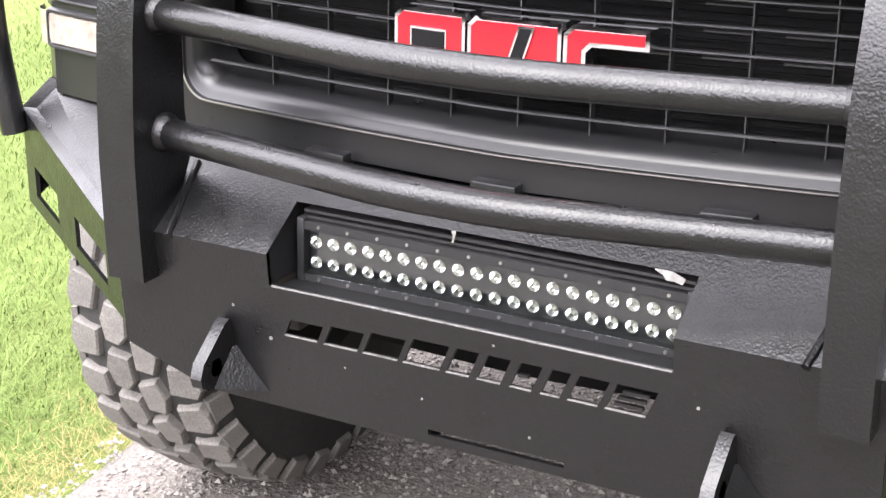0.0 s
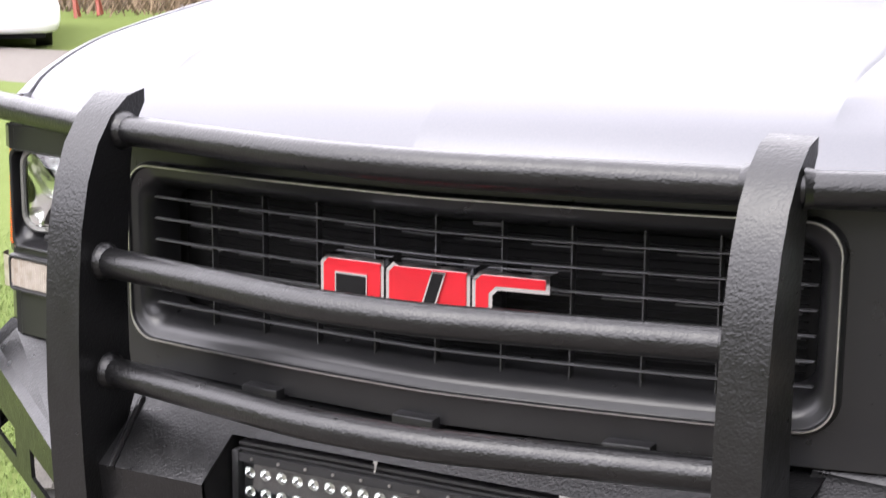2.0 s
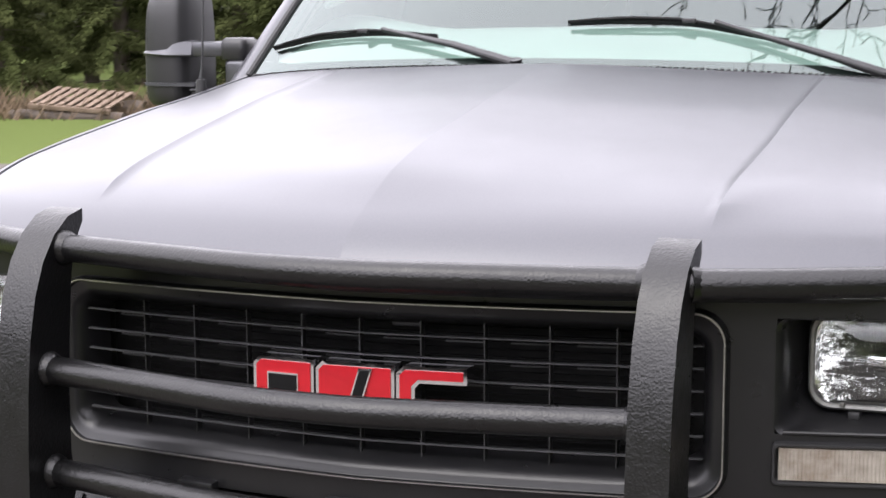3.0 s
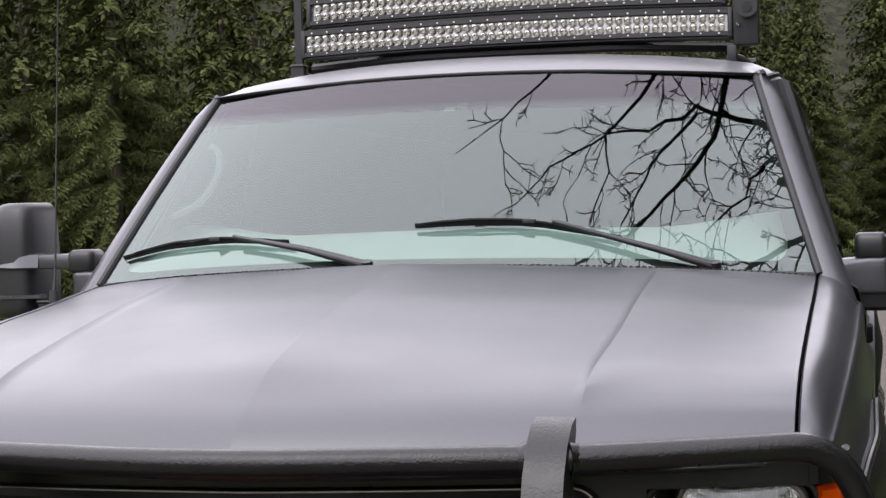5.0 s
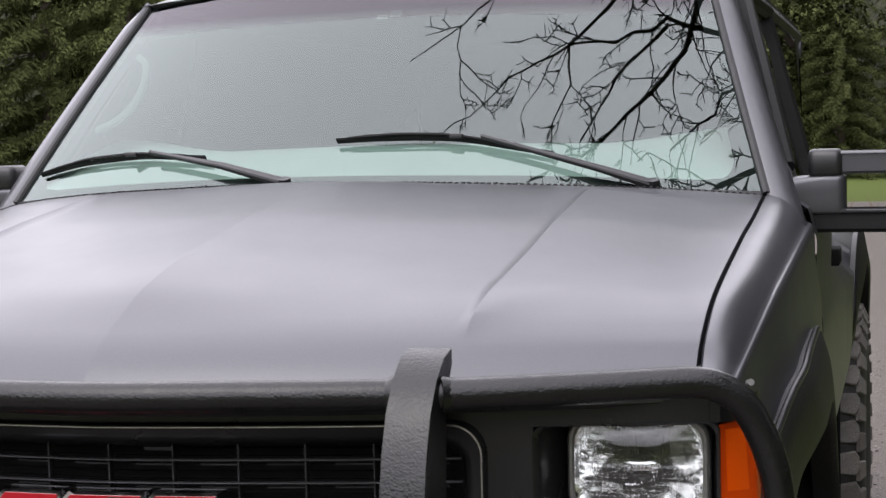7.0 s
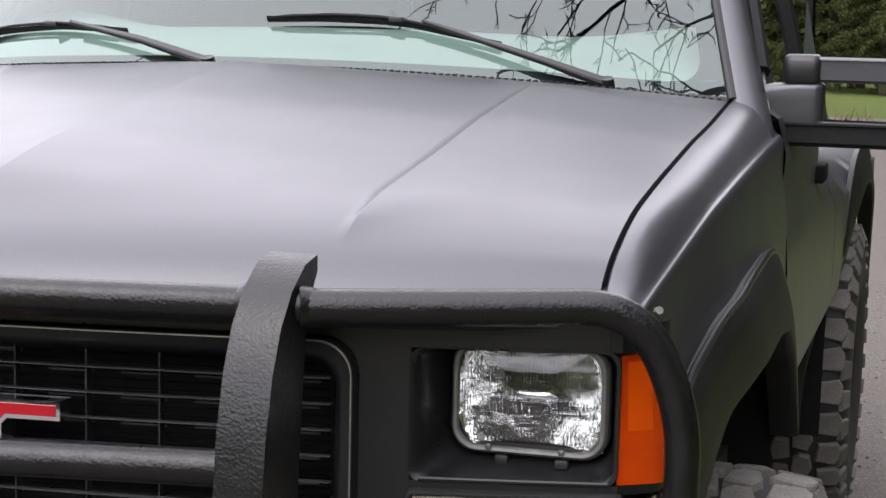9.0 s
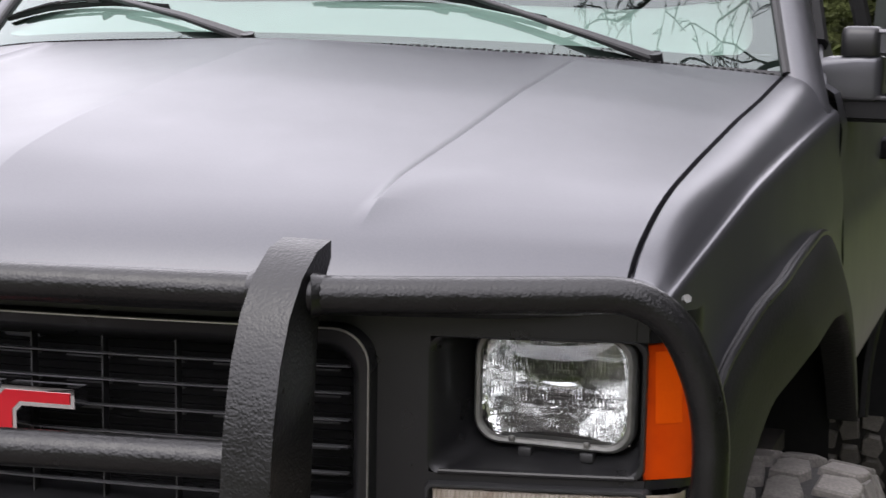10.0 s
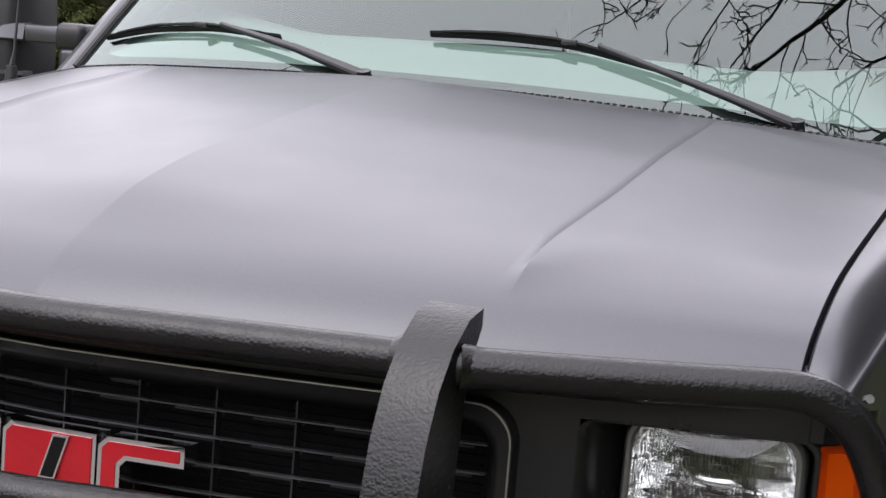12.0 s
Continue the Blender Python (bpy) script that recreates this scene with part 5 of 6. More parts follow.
def wheel(x, axle, s):
    hub = new("wheel")
    hub.parent = truck
    hub.matrix_basis = pose(x, axle, WHEEL_R + ground_z(axle), 0, 0, 180 if s < 0 else 0)
    tagged(hub, "large off-road wheel with chunky dusty tread")
    R = WHEEL_R - 0.016
    prof = [(-0.14, 0.225), (-0.155, 0.27), (-0.163, 0.33), (-0.155, 0.437), (-0.135, R - 0.012), (-0.1, R - 0.001), (0.0, R + 0.002), (0.1, R - 0.001), (0.135, R - 0.012), (0.155, 0.437), (0.163, 0.33), (0.155, 0.27), (0.14, 0.225)]
    bm = bmesh.new()
    loft(bm, [[Vector((w, r * math.sin(a), r * math.cos(a))) for w, r in prof] for a in np.linspace(0, 2 * math.pi, 73)], closed=False)
    bmesh.ops.remove_doubles(bm, verts=bm.verts, dist=0.0004)
    part("tyre", bm, RUBBER, hub, smooth=50)
    bm = bmesh.new()
    rim = [(0.13, 0.228), (0.14, 0.222), (0.125, 0.205), (0.05, 0.19), (0.06, 0.1), (0.085, 0.085), (0.085, 0.0)]
    loft(bm, [[Vector((w, r * math.sin(a), r * math.cos(a))) for w, r in rim] for a in np.linspace(0, 2 * math.pi, 37)], closed=False)
    loft(bm, [[Vector((w, r * math.sin(a), r * math.cos(a))) for w, r in ((-0.14, 0.225), (-0.1, 0.18), (-0.1, 0.02))] for a in np.linspace(0, 2 * math.pi, 37)], closed=False)
    part("rim", bm, MATT, hub)
    n = 31
    for k in range(n):
        for mesh, off, w, rr, lean in ((INNER_A, 0.0, 0.0, R, 0.0), (INNER_B, 0.5, 0.0, R, 0.0), (OUTER, 0.5, 0.075, R - 0.003, 0.12), (OUTER, 0.0, -0.075, R - 0.003, -0.12), (SIDE, 0.25, 0.148, 0.456, 1.15), (SIDE, 0.75, -0.148, 0.456, -1.15)):
            a = 2 * math.pi * (k + off) / n
            block = new("tread_block", mesh)
            block.parent = hub
            turn = Matrix.Rotation(-a, 4, "X")
            flip = Matrix.Rotation(math.pi, 4, "Z") if (mesh is OUTER and w < 0) or (mesh is SIDE and w < 0) else Matrix()
            skew = Matrix.Rotation(((k * 37) % 7 - 3) * 0.03, 4, "Z")
            block.matrix_basis = turn @ Matrix.Translation((w, 0, rr)) @ Matrix.Rotation(lean, 4, "Y") @ flip @ skew


for axle in AXLES:
    for s in (-1, 1):
        wheel(s * (0.95 if axle < 1 else 0.855), axle, s)
bm = bmesh.new()
for axle in AXLES:
    sweep(bm, [Vector((-0.85, axle, 0.43)), Vector((0.85, axle, 0.43))], 0.045, 12)
    sweep(bm, [Vector((0.12, axle - 0.02, 0.43)), Vector((0.38, axle - 0.02, 0.43))], 0.13, 14)
box(bm, -0.5, -0.42, 0.1, 4.5, 0.55, 0.68, 0.01)
box(bm, 0.42, 0.5, 0.1, 4.5, 0.55, 0.68, 0.01)
box(bm, -0.85, 0.85, 1.4, 4.5, 0.62, 0.66)
box(bm, -0.35, 0.35, 0.3, 1.4, 0.5, 0.9, 0.03)
part("chassis", bm, RUSTY, truck, "dark dusty axles and frame under the body")


# ---------------------------------------------------------------- ground
def sheet(name, outline_rows, mat, label):
    bm = bmesh.new()
    loft(bm, outline_rows, closed=False)
    ob = new(name, finish(bm, name, mat, 60))
    return tagged(ob, label, name, kind="structure")


def spaced(a, b, near, n):
    t = np.linspace(-1, 1, n)
    k = np.sign(t) * np.abs(t) ** 2.6
    return [near + (v * (b - near) if v > 0 else v * (near - a)) for v in k]


def soil_z(x, y):
    swell = 0.06 * noise.noise(Vector((x * 0.15, y * 0.15, 0))) if abs(x) < 60 and abs(y) < 60 else 0.0
    return ground_z(y) - 0.05 - 0.3 * ease(-2.5, -7.0, x) + swell * (1 if x < -2.2 or y > 36 else 0)


xs, ys = spaced(-900, 900, 0, 70), spaced(-900, 900, 2, 70)
rows = []
for y in ys:
    rows.append([Vector((x, y, soil_z(x, y))) for x in xs])
sheet("ground", rows, SOIL, "open grassy ground reaching the woods")
rows = []
for y in np.concatenate([np.linspace(-9, 8, 90), np.linspace(8.4, 29.5, 60)]):
    wob = 0.10 * noise.noise(Vector((0, y * 1.3, 3))) + 0.05 * noise.noise(Vector((0, y * 6, 8)))
    left = -1.33 + wob - 0.02 * (y - 0.5) - 5.0 * ease(0.2, -2.5, y)
    right = 1.78 + wob + 2.0 * ease(-0.5, -4.0, y)
    rows.append([Vector((left + (right - left) * u, y, ground_z(y) + (-0.045 if u in (0, 1) else 0.0))) for u in (0, 0.02, 0.1, 0.3, 0.6, 0.9, 0.98, 1)])
sheet("gravel_drive", rows, GRAVEL, "pale packed gravel drive under the vehicle")
rows = []
for x in np.linspace(-40, -7.6, 40):
    w = 0.2 * noise.noise(Vector((x, 0, 1)))
    rows.append([Vector((x, 10.7 + w, -0.2)), Vector((x, 10.9 + w, -0.145)), Vector((x, 13.2 - w, -0.135)), Vector((x, 13.4 - w, -0.2))])
sheet("gravel_lane", rows, GRAVEL, "gravel lane crossing the grass beyond the vehicle")

# loose stones near the front wheel and behind the vehicle
rng = np.random.default_rng(7)
verts, faces = [], []
OCTA = np.array([(1, 0, 0), (0, 1, 0), (-1, 0, 0), (0, -1, 0), (0, 0, 0.7), (0, 0, -0.5)])
FACES = [(0, 1, 4), (1, 2, 4), (2, 3, 4), (3, 0, 4), (1, 0, 5), (2, 1, 5), (3, 2, 5), (0, 3, 5)]
for k in range(26000):
    x, y = (rng.uniform(-1.33, 0.9), rng.uniform(-0.4, 2.6)) if k < 20000 else (rng.uniform(0.9, 3.2), rng.uniform(2.5, 9))
    r = 0.0035 + 0.0075 * rng.random() ** 2.2
    q = OCTA * (r * np.array([1, rng.uniform(0.6, 1), rng.uniform(0.6, 1)])) + rng.normal(0, r * 0.14, (6, 3))
    a = rng.uniform(0, 6.28)
    q = np.column_stack([q[:, 0] * math.cos(a) - q[:, 1] * math.sin(a) + x, q[:, 0] * math.sin(a) + q[:, 1] * math.cos(a) + y, q[:, 2] + r * 0.25 + ground_z(y)])
    base = len(verts)
    verts += q.tolist()
    faces += [tuple(base + i for i in f) for f in FACES]
me = bpy.data.meshes.new("gravel_stones")
me.from_pydata(verts, [], faces)
me.materials.append(STONE)
tagged(new("gravel_stones", me), "loose pale gravel scattered on the drive", "gravel", kind="stuff")

# grass blades on the verge
verts, faces = [], []
for k in range(90000):
    u = rng.random() ** 1.4
    y = 0.1 + 9.3 * u
    x = -1.36 - 0.02 * (y - 0.5) - abs(rng.normal(0, 0.03)) - rng.random() * (1.2 + 5.5 * u)
    edge = min(1.0, 0.3 + (-1.36 - x) * 2.2)
    h = rng.uniform(0.018, 0.045) * (2.2 if rng.random() < 0.02 else 1) * edge
    w = 0.0008 + 0.0012 * u + 0.0007 * rng.random()
    a, lean = rng.uniform(0, 6.28), rng.uniform(0.8, 2.2) * h
    dx, dy = math.cos(a), math.sin(a)
    px, py = -dy * w, dx * w
    base = len(verts)
    z = soil_z(x, y) - 0.004
    verts += [(x - px, y - py, z), (x + px, y + py, z), (x + px * 0.8 + dx * lean * 0.4, y + py * 0.8 + dy * lean * 0.4, z + h * 0.7), (x - px * 0.8 + dx * lean * 0.4, y - py * 0.8 + dy * lean * 0.4, z + h * 0.7), (x + dx * lean, y + dy * lean, z + h)]
    faces += [(base, base + 1, base + 2, base + 3), (base + 3, base + 2, base + 4)]
me = bpy.data.meshes.new("grass")
me.from_pydata(verts, [], faces)
me.materials.append(GRASS)
tagged(new("grass", me), "bright green grass along the drive's edge", "grass", kind="stuff")

# dry straw where the grass thins out into gravel
verts, faces = [], []
for k in range(9000):
    y = 0.0 + 4.0 * rng.random()
    x = -1.33 - 0.02 * (y - 0.5) - abs(rng.normal(0, 0.13)) + 0.03
    h, a = rng.uniform(0.006, 0.022), rng.uniform(0, 6.28)
    dx, dy, w = math.cos(a), math.sin(a), 0.0012
    z, run = soil_z(x, y) + 0.012, rng.uniform(1.0, 3.0) * h
    base = len(verts)
    verts += [(x + dy * w, y - dx * w, z), (x - dy * w, y + dx * w, z), (x + dx * run, y + dy * run, z + h)]
    faces.append((base, base + 1, base + 2))
me = bpy.data.meshes.new("dry_grass")
me.from_pydata(verts, [], faces)
me.materials.append(STRAW)
tagged(new("dry_grass", me), "yellowed dry grass at the gravel's edge", "grass", kind="stuff")


# ---------------------------------------------------------------- woods
def conifer_meshes(seed, height, spread, boughs, fine=1.0, wide=1.0):
    rng = np.random.default_rng(seed)
    bm = bmesh.new()
    sweep(bm, [Vector((0, 0, -0.2)), Vector((0.05, 0.03, height * 0.4)), Vector((0, 0, height))], [0.24, 0.16, 0.02], 8)
    for k in range(14):
        a, z = rng.uniform(0, 6.28), rng.uniform(0.6, 4.5)
        sweep(bm, [Vector((0, 0, z)), Vector((math.cos(a) * 1.3, math.sin(a) * 1.3, z + rng.uniform(-0.3, 0.2)))], [0.025, 0.006], 4)
    trunk = finish(bm, "trunk", BARK, 60)
    verts, faces = [], []
    for k in range(boughs):
        f = (k + rng.random()) / boughs
        z0 = 0.7 + (height - 0.8) * f ** 0.85
        reach = spread * (1 - (z0 / height) ** 1.3) * rng.uniform(0.65, 1.15) + 0.25
        a = k * 2.399 + rng.uniform(-0.4, 0.4)
        rise, sag = rng.uniform(0.0, 0.25), rng.uniform(0.25, 0.6)
        ca, sa = math.cos(a), math.sin(a)
        local = fine if fine < 1 else (3.4 if z0 < 6 else 0.6)
        n = int((8 + 15 * reach) * local)
        for j in range(n):
            t = 0.15 + 0.85 * (j + rng.random()) / n
            r = reach * t
            zc = z0 + rise * r - sag * r * t
            for side in (-1, 1):
                if rng.random() < 0.1:
                    continue
                length = (0.14 + 0.45 * (1 - t) * min(1, reach / 2)) * rng.uniform(0.5, 1.25) * (0.6 if local > 1 else 1.0)
                bend = a + side * rng.uniform(0.3, 1.9)
                dx, dy = math.cos(bend) * length, math.sin(bend) * length
                dz = -rng.uniform(-0.1, 1.1) * length
                w = wide * rng.uniform(0.024, 0.05) / local
                px, py = -math.sin(bend) * w, math.cos(bend) * w
                x, y = ca * r + rng.normal(0, 0.07), sa * r + rng.normal(0, 0.07)
                z = zc + rng.normal(0, 0.06)
                base = len(verts)
                verts += [(x, y, z), (x + dx * 0.5 + px, y + dy * 0.5 + py, z + dz * 0.35 + 0.02), (x + dx, y + dy, z + dz), (x + dx * 0.5 - px, y + dy * 0.5 - py, z + dz * 0.35 - 0.03)]
                faces.append((base, base + 1, base + 2, base + 3))
                m = (x + dx * 0.55, y + dy * 0.55, z + dz * 0.4)
                hang = rng.uniform(0.06, 0.2)
                base = len(verts)
                verts += [m, (m[0] + px * 1.4, m[1] + py * 1.4, m[2] - hang * 0.5), (m[0] + dx * 0.12, m[1] + dy * 0.12, m[2] - hang)]
                faces.append((base, base + 1, base + 2))
    crown = bpy.data.meshes.new("crown")
    crown.from_pydata(verts, [], faces)
    crown.materials.append(NEEDLES)
    return trunk, crown


def conifer(kind, x, y, turn, size):
    tree = thing("conifer_tree", "dark green conifer with drooping boughs, in the woods' edge or an unseen reflected belt", "tree", "trees at the woods' edge")
    for nm, mesh in zip(("trunk", "crown"), kind):
        ob = new(nm, mesh)
        ob.parent = tree
    tree.matrix_basis = pose(x, y, soil_z(x, y) - 0.02, 0, 0, turn) @ Matrix.Scale(size, 4)


FINE = [conifer_meshes(11, 13, 3.2, 200, 2.0), conifer_meshes(12, 12, 2.8, 190, 2.0), conifer_meshes(13, 15, 3.5, 210, 1.8)]
KINDS = [conifer_meshes(21, 15, 3.4, 90, 0.7), conifer_meshes(22, 13, 3.0, 80, 0.7)]
# see-through-proof crowns for trees out of view, needed only in reflections
UNSEEN_KINDS = [conifer_meshes(31, 17, 3.2, 120, 0.5, 4.6), conifer_meshes(32, 15, 2.9, 115, 0.5, 4.6)]
near, spots, thick = [], [], []
for k in range(11):
    x = -24 + k * 2.0 + rng.uniform(-0.5, 0.5)
    near.append((x, 24.5 + 0.22 * (x + 14) + rng.uniform(-0.8, 0.8)))
for k in range(6):
    near.append((-4.5 + k * 2.0 + rng.uniform(-0.5, 0.5), 46 + rng.uniform(-1, 1)))
for k in range(16):
    spots.append((-30 + k * 2.2 + rng.uniform(-0.8, 0.8), 29.5 + 0.15 * k + rng.uniform(-1, 1.5)))
for k in range(14):
    spots.append((-32 + k * 3.0 + rng.uniform(-1, 1), 36 + rng.uniform(-1, 2)))
for k in range(9):
    spots.append((-5 + k * 1.9 + rng.uniform(-0.7, 0.7), 50.5 + rng.uniform(-1, 2)))
# unseen belt right of the drive, added to darken what the bodywork mirrors
for k in range(14):
    thick.append((5.6 + rng.uniform(-0.4, 0.8), 5.5 + k * 2.5 + rng.uniform(-0.6, 0.6)))
for k in range(9):
    thick.append((6.7 + rng.uniform(-0.4, 1.0), -13 + k * 2.3 + rng.uniform(-0.6, 0.6)))
# small unseen conifers, added only to darken the front fender's reflection
low = [(3.7 + 0.5 * (k % 2) + rng.uniform(-0.2, 0.2), 3.6 + 1.0 * k + rng.uniform(-0.2, 0.2)) for k in range(6)]
for k in range(6):
    thick.append((10.5 + rng.uniform(-0.6, 0.8), -6 + k * 6.5 + rng.uniform(-0.8, 0.8)))
# further trees out of view, to the left and behind the camera
for k in range(9):
    spots.append((-30 + rng.uniform(-2, 2), 16 - k * 5.0))
for k in range(12):
    thick.append((-22 + k * 3.0 + rng.uniform(-0.6, 0.6), -15 + rng.uniform(-1, 1)))
for k, (x, y) in enumerate(near):
    conifer(FINE[k % 3], x, y, rng.uniform(0, 360), rng.uniform(0.66, 0.84))
for k, (x, y) in enumerate(thick):
    conifer(UNSEEN_KINDS[k % 2], x, y, rng.uniform(0, 360), rng.uniform(0.9, 1.15) * (0.65 if x > 5 and -3 < y < 9.5 else 0.28 if y < -10 else 0.5 if y < 9.5 else 0.85))
for k, (x, y) in enumerate(spots):
    if x > -3.5 and 20 < y < 45:
        continue
    conifer(KINDS[k % 2], x, y, rng.uniform(0, 360), rng.uniform(0.6, 0.8) if y > 20 else rng.uniform(0.85, 1.2))
for k, (x, y) in enumerate(low):
    conifer(UNSEEN_KINDS[k % 2], x, y, rng.uniform(0, 360), rng.uniform(0.16, 0.21))
# ring-shaped shell; the shade deep between the trees is painted into its colour
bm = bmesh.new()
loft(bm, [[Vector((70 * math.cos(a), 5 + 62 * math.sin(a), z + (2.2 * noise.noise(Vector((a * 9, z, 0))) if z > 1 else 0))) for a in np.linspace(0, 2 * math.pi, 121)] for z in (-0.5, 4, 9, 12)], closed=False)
tagged(new("backdrop", finish(bm, "backdrop", material("deep_woods", (0.03, 0.033, 0.018), 0.95, 0.0, other=[(0.4, (0.045, 0.047, 0.025)), (2.5, (0.018, 0.018, 0.012))], bump=(1.5, 1.0, 0.3)), 60)), "backdrop shell coloured dark for the shaded depth of the woods", "backdrop", kind="structure")

# dry brush along the woods' edge
verts, faces = [], []
for k in range(9000):
    c = rng.integers(0, 46)
    cx = -28 + c * 0.6
    cy = 21.4 + 0.2 * (cx + 14) + 0.5 * math.sin(c * 1.7)
    x, y = cx + rng.normal(0, 0.7), cy + rng.normal(0, 0.55)
    h = abs(rng.normal(0, 0.2)) + 0.06
    a = rng.uniform(0, 6.28)
    w = 0.02
    base = len(verts)
    z = soil_z(x, y) - 0.03
    verts += [(x - w, y, z), (x + w, y, z), (x + math.cos(a) * h * 0.9, y + math.sin(a) * h * 0.9, z + h + 0.08)]
    faces.append((base, base + 1, base + 2))
me = bpy.data.meshes.new("brush")
me.from_pydata(verts, [], faces)
me.materials.append(BRUSH)
tagged(new("dry_brush", me), "tangle of dry brown brush before the woods", "brush", kind="stuff")


# ---------------------------------------------------------------- bare tree over the drive, mirrored in the windscreen
OVERHANG = [  # thick and thin radius, then the way of each limb over the drive
    (0.05, 0.008, [(4.2, 2.9, 5.0), (3.0, 3.2, 6.0), (2.0, 2.9, 6.4), (2.04, 2.34, 6.34), (1.85, 1.78, 6.33), (1.5, 1.2, 6.33), (1.3, 1.0, 6.33)]),
    (0.04, 0.007, [(4.2, 2.9, 4.4), (3.2, 2.8, 5.8), (2.55, 2.7, 6.15), (1.77, 2.49, 6.45), (1.33, 2.13, 6.5), (0.82, 1.96, 6.58)]),
    (0.035, 0.005, [(4.2, 2.9, 5.6), (2.6, 3.4, 6.5), (1.3, 2.7, 6.65), (0.82, 1.96, 6.58), (0.26, 1.5, 6.56), (-0.1, 1.1, 6.47)]),
    (0.03, 0.0045, [(4.2, 2.9, 6.2), (2.4, 3.9, 6.9), (0.9, 3.1, 6.8), (0.0, 2.4, 6.72), (-0.5, 2.04, 6.6), (-1.0, 1.7, 6.47)]),
    (0.006, 0.004, [(-0.5, 2.04, 6.6), (-0.4, 1.68, 6.56), (-0.28, 1.3, 6.5)]),
    (0.011, 0.005, [(0.82, 1.96, 6.58), (0.98, 1.55, 6.5), (0.87, 1.05, 6.4)]),
    (0.016, 0.006, [(1.77, 2.49, 6.45), (1.5, 1.93, 6.45), (1.25, 1.1, 6.36)]),
    (0.035, 0.007, [(4.2, 2.7, 4.0), (3.3, 2.2, 5.5), (3.0, 1.8, 5.75), (2.6, 1.3, 5.9), (2.3, 0.9, 6.0)]),
    (0.03, 0.007, [(4.2, 2.7, 3.8), (3.5, 2.0, 5.2), (3.1, 1.4, 5.6), (2.8, 0.8, 5.8)]),
    (0.03, 0.006, [(4.2, 2.85, 4.2), (3.0, 2.7, 5.7), (2.6, 2.4, 6.1), (2.5, 1.9, 6.1), (2.2, 1.4, 6.14)]),
]


def bare_tree(at, seed):
    rng, spur = np.random.default_rng(seed), np.random.default_rng(seed + 1)
    verts, faces = [], []

    def limb(path, r0, r1, sides):
        start = len(verts)
        up = Vector((0.2, 0.9, 0.3))
        for i, p in enumerate(path):
            d = (path[min(i + 1, len(path) - 1)] - path[max(i - 1, 0)]).normalized()
            u = (up - d * up.dot(d)).normalized()
            v = d.cross(u)
            r = r0 + (r1 - r0) * i / (len(path) - 1)
            for k in range(sides):
                a = 2 * math.pi * k / sides
                verts.append(tuple(p + (u * math.cos(a) + v * math.sin(a)) * r))
        for i in range(len(path) - 1):
            for k in range(sides):
                a, b = start + i * sides + k, start + i * sides + (k + 1) % sides
                faces.append((a, b, b + sides, a + sides))

    def grow(p, d, length, radius, level):
        n = 6
        path, dirs = [p], [d]
        for i in range(n):
            kink = Vector(rng.normal(0, 0.12 + 0.02 * level, 3))
            d = (d + kink + Vector((0, 0, -0.05 if level > 1 else 0.02))).normalized()
            p = p + d * (length / n)
            path.append(p)
            dirs.append(d)
        limb(path, max(radius, 0.007), max(radius * 0.45, 0.005), 6 if level < 2 else 4)
        if 2 <= level <= 4:
            for _ in range(2):
                i = spur.integers(1, n)
                q = path[i].lerp(path[i + 1], spur.random())
                side = Vector(spur.normal(0, 1, 3)).cross(dirs[i]).normalized()
                tip = q + (side + dirs[i] * 0.6) * spur.uniform(0.04, 0.12)
                limb([q, q.lerp(tip, 0.6) + Vector(spur.normal(0, 0.008, 3)), tip], 0.006, 0.004, 3)
        if level >= 4:
            return
        for i in range(1, n + 1):
            kids = int(rng.random() < 0.85) if level < 3 else int(rng.random() < 0.4)
            for _ in range(kids):
                axis = Vector(rng.normal(0, 1, 3)).cross(dirs[i]).normalized()
                nd = (Matrix.Rotation(rng.uniform(0.5, 1.1), 3, axis) @ dirs[i]).normalized()
                grow(path[i], nd, length * rng.uniform(0.38, 0.62) * (1.15 - i / n * 0.4), radius * (1 - 0.55 * i / n) * 0.55, level + 1)

    tree = thing("bare_tree", "leafless broad tree reaching over the gravel drive", "tree", at=at)
    limb([Vector(p) for p in ((0, 0, -0.2), (0.05, 0, 2.0), (-0.1, 0.1, 4.0), (-0.1, 0.2, 6.5), (0.1, 0.2, 9.5))], 0.24, 0.08, 10)
    here = Vector(at)
    for r0, r1, guide in OVERHANG:
        pts = [Vector(p) - here for p in guide]
        path = []
        for a, b in zip(pts, pts[1:]):
            n = max(2, int((b - a).length / 0.16))
            path += [a.lerp(b, k / n) + Vector(rng.normal(0, 0.014, 3)) for k in range(n)]
        path.append(pts[-1])
        limb(path, r0 * 1.3, r1 * 1.5, 7)
        for i in range(2, len(path)):
            for _ in range(int(rng.random() + (1.0 if (path[i] + here).x > 1.3 else 0.7 if (path[i] + here).x > 0.6 else 0.35))):
                d = (path[i] - path[i - 1]).normalized()
                axis = Vector((rng.normal(0, 0.25), rng.normal(0, 0.25), 1 if rng.random() < 0.5 else -1)).normalized()
                nd = (Matrix.Rotation(rng.uniform(0.5, 1.15), 3, axis) @ d + Vector((0, -0.35, 0))).normalized()
                fine = r0 + (r1 - r0) * i / len(path)
                grow(path[i], nd, rng.uniform(0.3, 0.75), min(fine * 0.6, 0.011), 3)
    for z, turn, rise, length in ((5.0, 60, 0.7, 3), (6.5, 300, 0.7, 3), (7.4, 30, 0.6, 3.2), (8.2, 20, 0.9, 2.5)):
        a = radians(turn)
        grow(Vector((-0.1, 0.15, z)), Vector((math.cos(a), math.sin(a), rise)).normalized(), length, 0.045, 1)
    me = bpy.data.meshes.new("bare_crown")
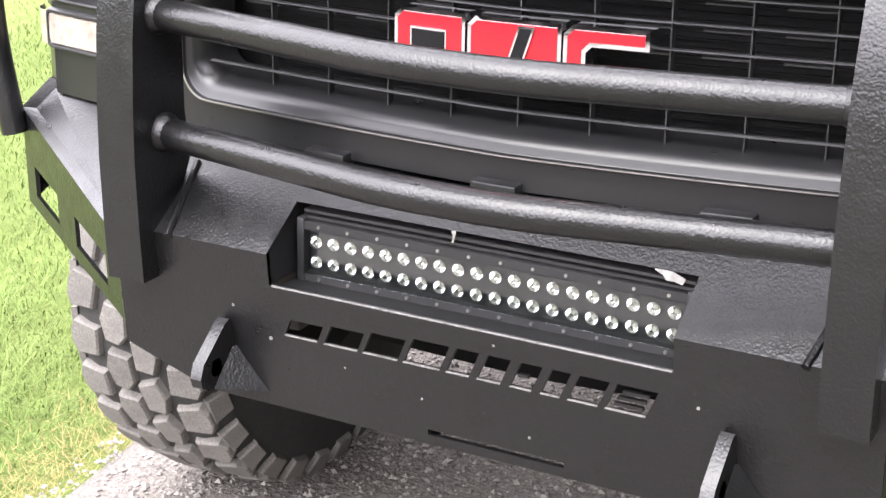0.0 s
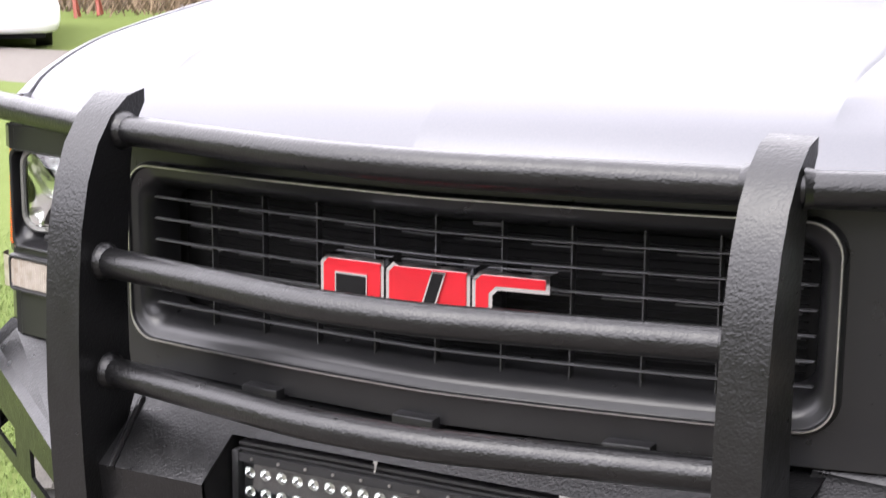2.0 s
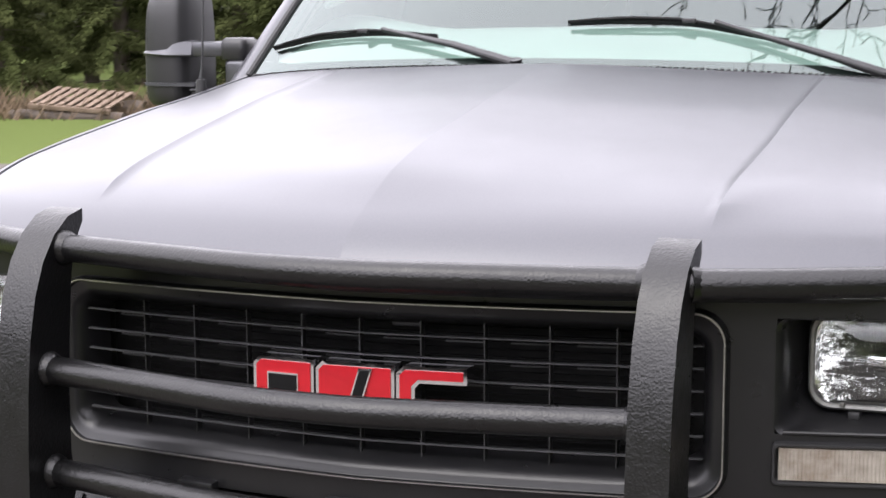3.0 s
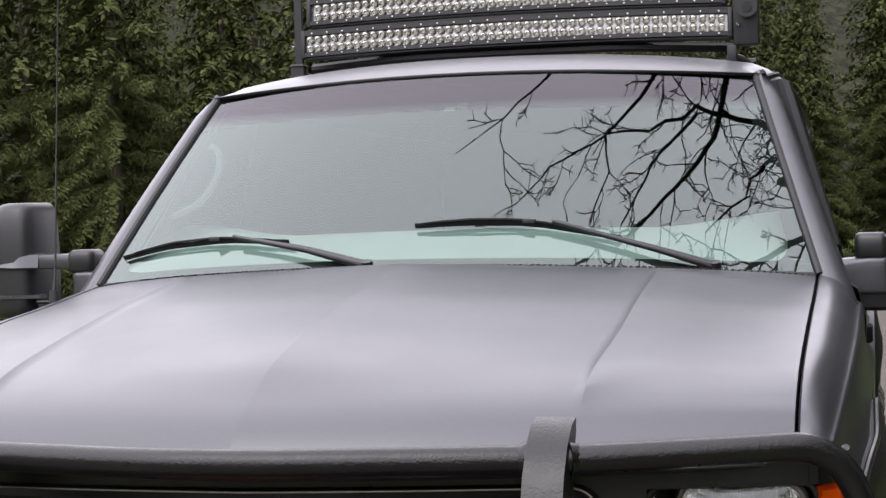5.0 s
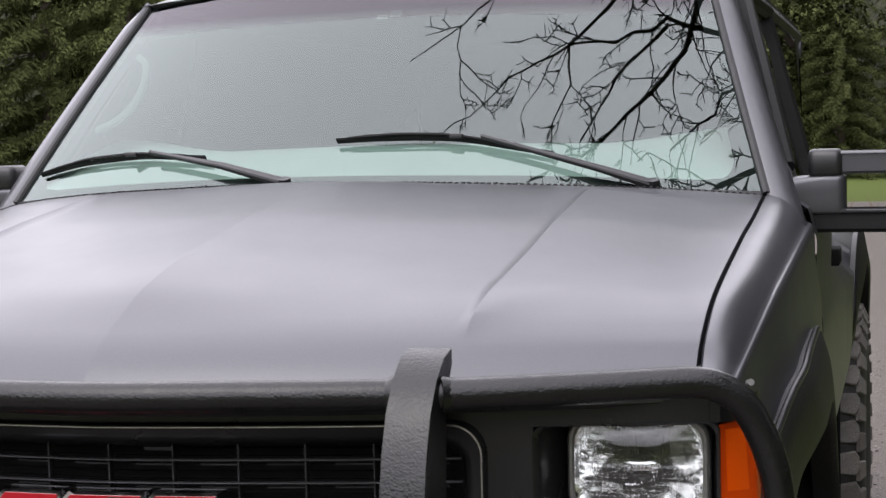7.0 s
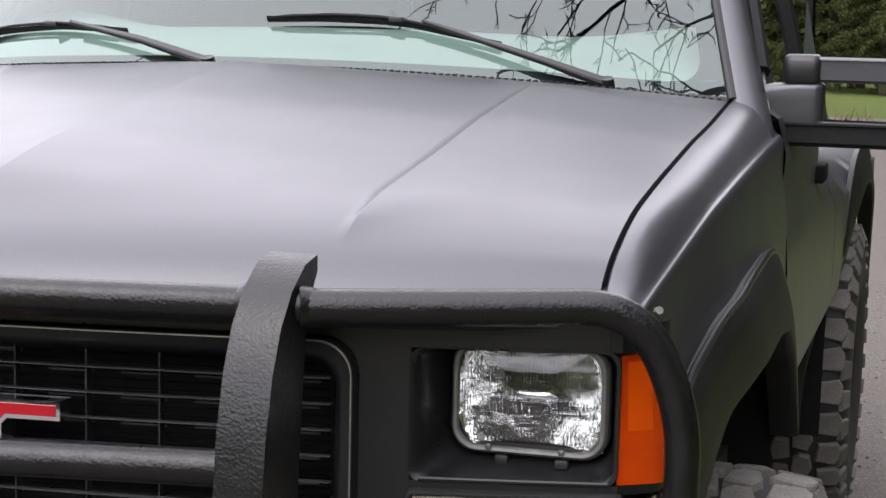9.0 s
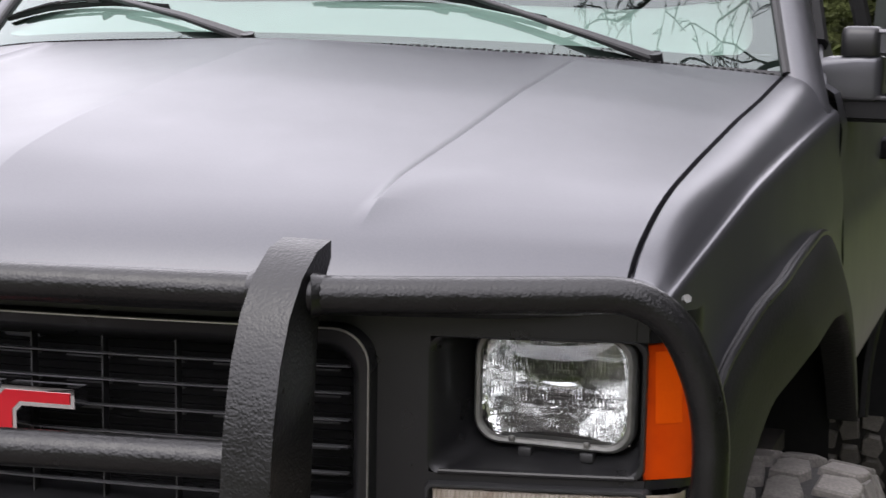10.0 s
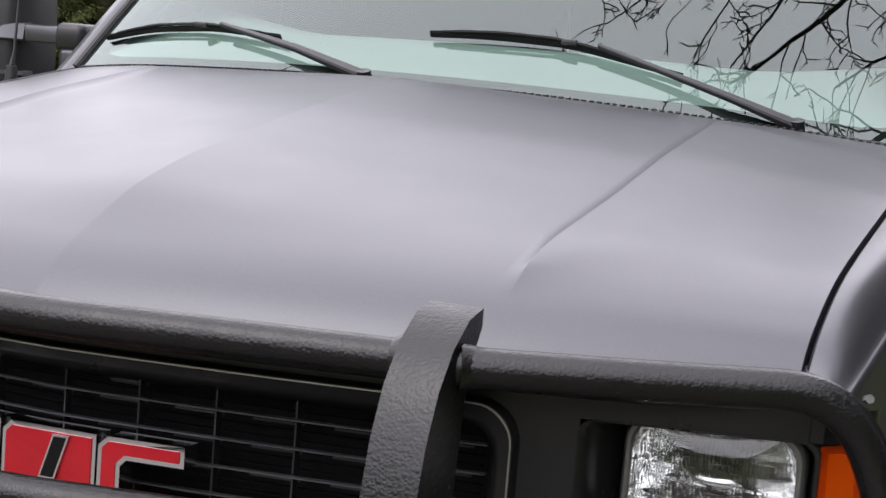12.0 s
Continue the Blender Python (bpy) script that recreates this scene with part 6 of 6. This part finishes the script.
    me.from_pydata([tuple(v) for v in verts], [], faces)
    me.materials.append(TWIG)
    ob = new("crown", me)
    ob.parent = tree
    return tree


bare_tree((4.3, 2.7, 0.0), 5)


# ---------------------------------------------------------------- things on the grass
def pallet(at, turn, tilt, cant):
    p = thing("pallet", "weathered timber pallet leaning on the brush", "pallet")
    for k in range(9):
        bm = bmesh.new()
        x = -0.66 + k * 0.165
        box(bm, x - 0.045, x + 0.045, -0.012, 0.012, 0.03, 0.97, 0.004)
        part("slat", bm, BOARD, p)
    for z in (0.05, 0.5, 0.95):
        bm = bmesh.new()
        box(bm, -0.72, 0.72, 0.015, 0.09, z - 0.04, z + 0.04, 0.006)
        part("rail", bm, BOARD, p)
    p.matrix_basis = pose(*at, tilt, cant, turn)


def log(a, b, r):
    p = thing("log", "rough brown log under a pallet's edge", "log")
    bm = bmesh.new()
    a, b = Vector(a), Vector(b)
    sweep(bm, [a.lerp(b, k / 8) + Vector((0, 0.012 * math.sin(k * 2.1), 0.01 * math.sin(k * 1.3))) for k in range(9)], [r * (1 + 0.07 * math.sin(k * 1.9)) for k in range(9)], 14)
    part("stem", bm, BARK, p)


log((-15.6, 20.2, -0.16), (-13.6, 20.45, -0.18), 0.1)
log((-15.6, 21.0, -0.06), (-13.7, 21.25, -0.09), 0.15)
pallet((-14.52, 20.22, 0.015), 6, -77, 3.5)
p = thing("sawhorse", "faded red sawhorse with a weathered board across it", "barrier")
for x in (-0.3, 0.3):
    bm = bmesh.new()
    sweep(bm, [Vector((x, -0.3, 0)), Vector((x, 0, 0.8))], 0.05, 4)
    sweep(bm, [Vector((x, 0.3, 0)), Vector((x, 0, 0.8))], 0.05, 4)
    part("trestle_leg", bm, FADED_RED, p)
bm = bmesh.new()
box(bm, -0.9, 0.65, -0.08, 0.08, 0.78, 0.92, 0.01)
part("board", bm, BOARD, p)
p.matrix_basis = pose(-16.2, 18.6, -0.19, 0, -8, 30) @ Matrix.Scale(0.6, 4)


def white_car(at, turn):
    car = thing("white_car", "white saloon car parked on the far lane", "car")
    half = [(-2.12, 0.3), (-2.24, 0.68), (-2.2, 0.97), (-1.5, 1.02), (-0.9, 1.38), (0.3, 1.42), (1.0, 1.02), (2.1, 0.88), (2.25, 0.6), (2.2, 0.3)]
    bm = bmesh.new()
    loft(bm, [[Vector((y, x * (1 if z < 1.05 else 0.8), z)) for y, z in half] for x in (-0.86, -0.8, 0, 0.8, 0.86)], True, True)
    part("car_body", bm, WHITE, car, smooth=40)
    bm = bmesh.new()
    loft(bm, [[Vector((x, y, z)) for x, y in ((-1.5, -0.885 + o), (-2.0, -0.9 + o), (-2.2, -0.85 + o), (-2.34 + o, -0.68), (-2.4 + o, -0.3), (-2.4 + o, 0.3), (-2.34 + o, 0.68), (-2.2, 0.85 - o), (-2.0, 0.9 - o), (-1.5, 0.885 - o))] for z, o in ((0.22, 0.09), (0.25, 0.03), (0.36, 0.0), (0.52, 0.0), (0.6, 0.025), (0.63, 0.09))], False, True)
    part("rear_bumper", bm, WHITE, car, smooth=50)
    # block coloured near black for the shade beneath the car's tail
    bm = bmesh.new()
    box(bm, -2.25, -1.5, -0.72, 0.72, 0.15, 0.3, 0.04)
    part("valance", bm, VOID, car, "underside block coloured near black for the shade under the bumper")
    bm = bmesh.new()
    box(bm, -1.35, 0.85, -0.72, 0.72, 1.06, 1.34, 0.06)
    part("window_band", bm, SIDE_GLASS, car)
    for y in (-0.7, 0.7):
        bm = bmesh.new()
        box(bm, -2.27, -2.15, y - 0.12, y + 0.12, 0.68, 0.92, 0.02)
        part("tail_lamp", bm, TAIL, car, "red tail lamp")
    for x in (-1.4, 1.4):
        for y in (-0.7, 0.7):
            bm = bmesh.new()
            sweep(bm, [Vector((x, y - 0.1, 0.32)), Vector((x, y + 0.1, 0.32))], 0.32, 20)
            part("car_wheel", bm, RUBBER, car)
    car.matrix_basis = pose(*at, 0, 0, turn)


white_car((-14.65, 14.7, -0.19), 132)
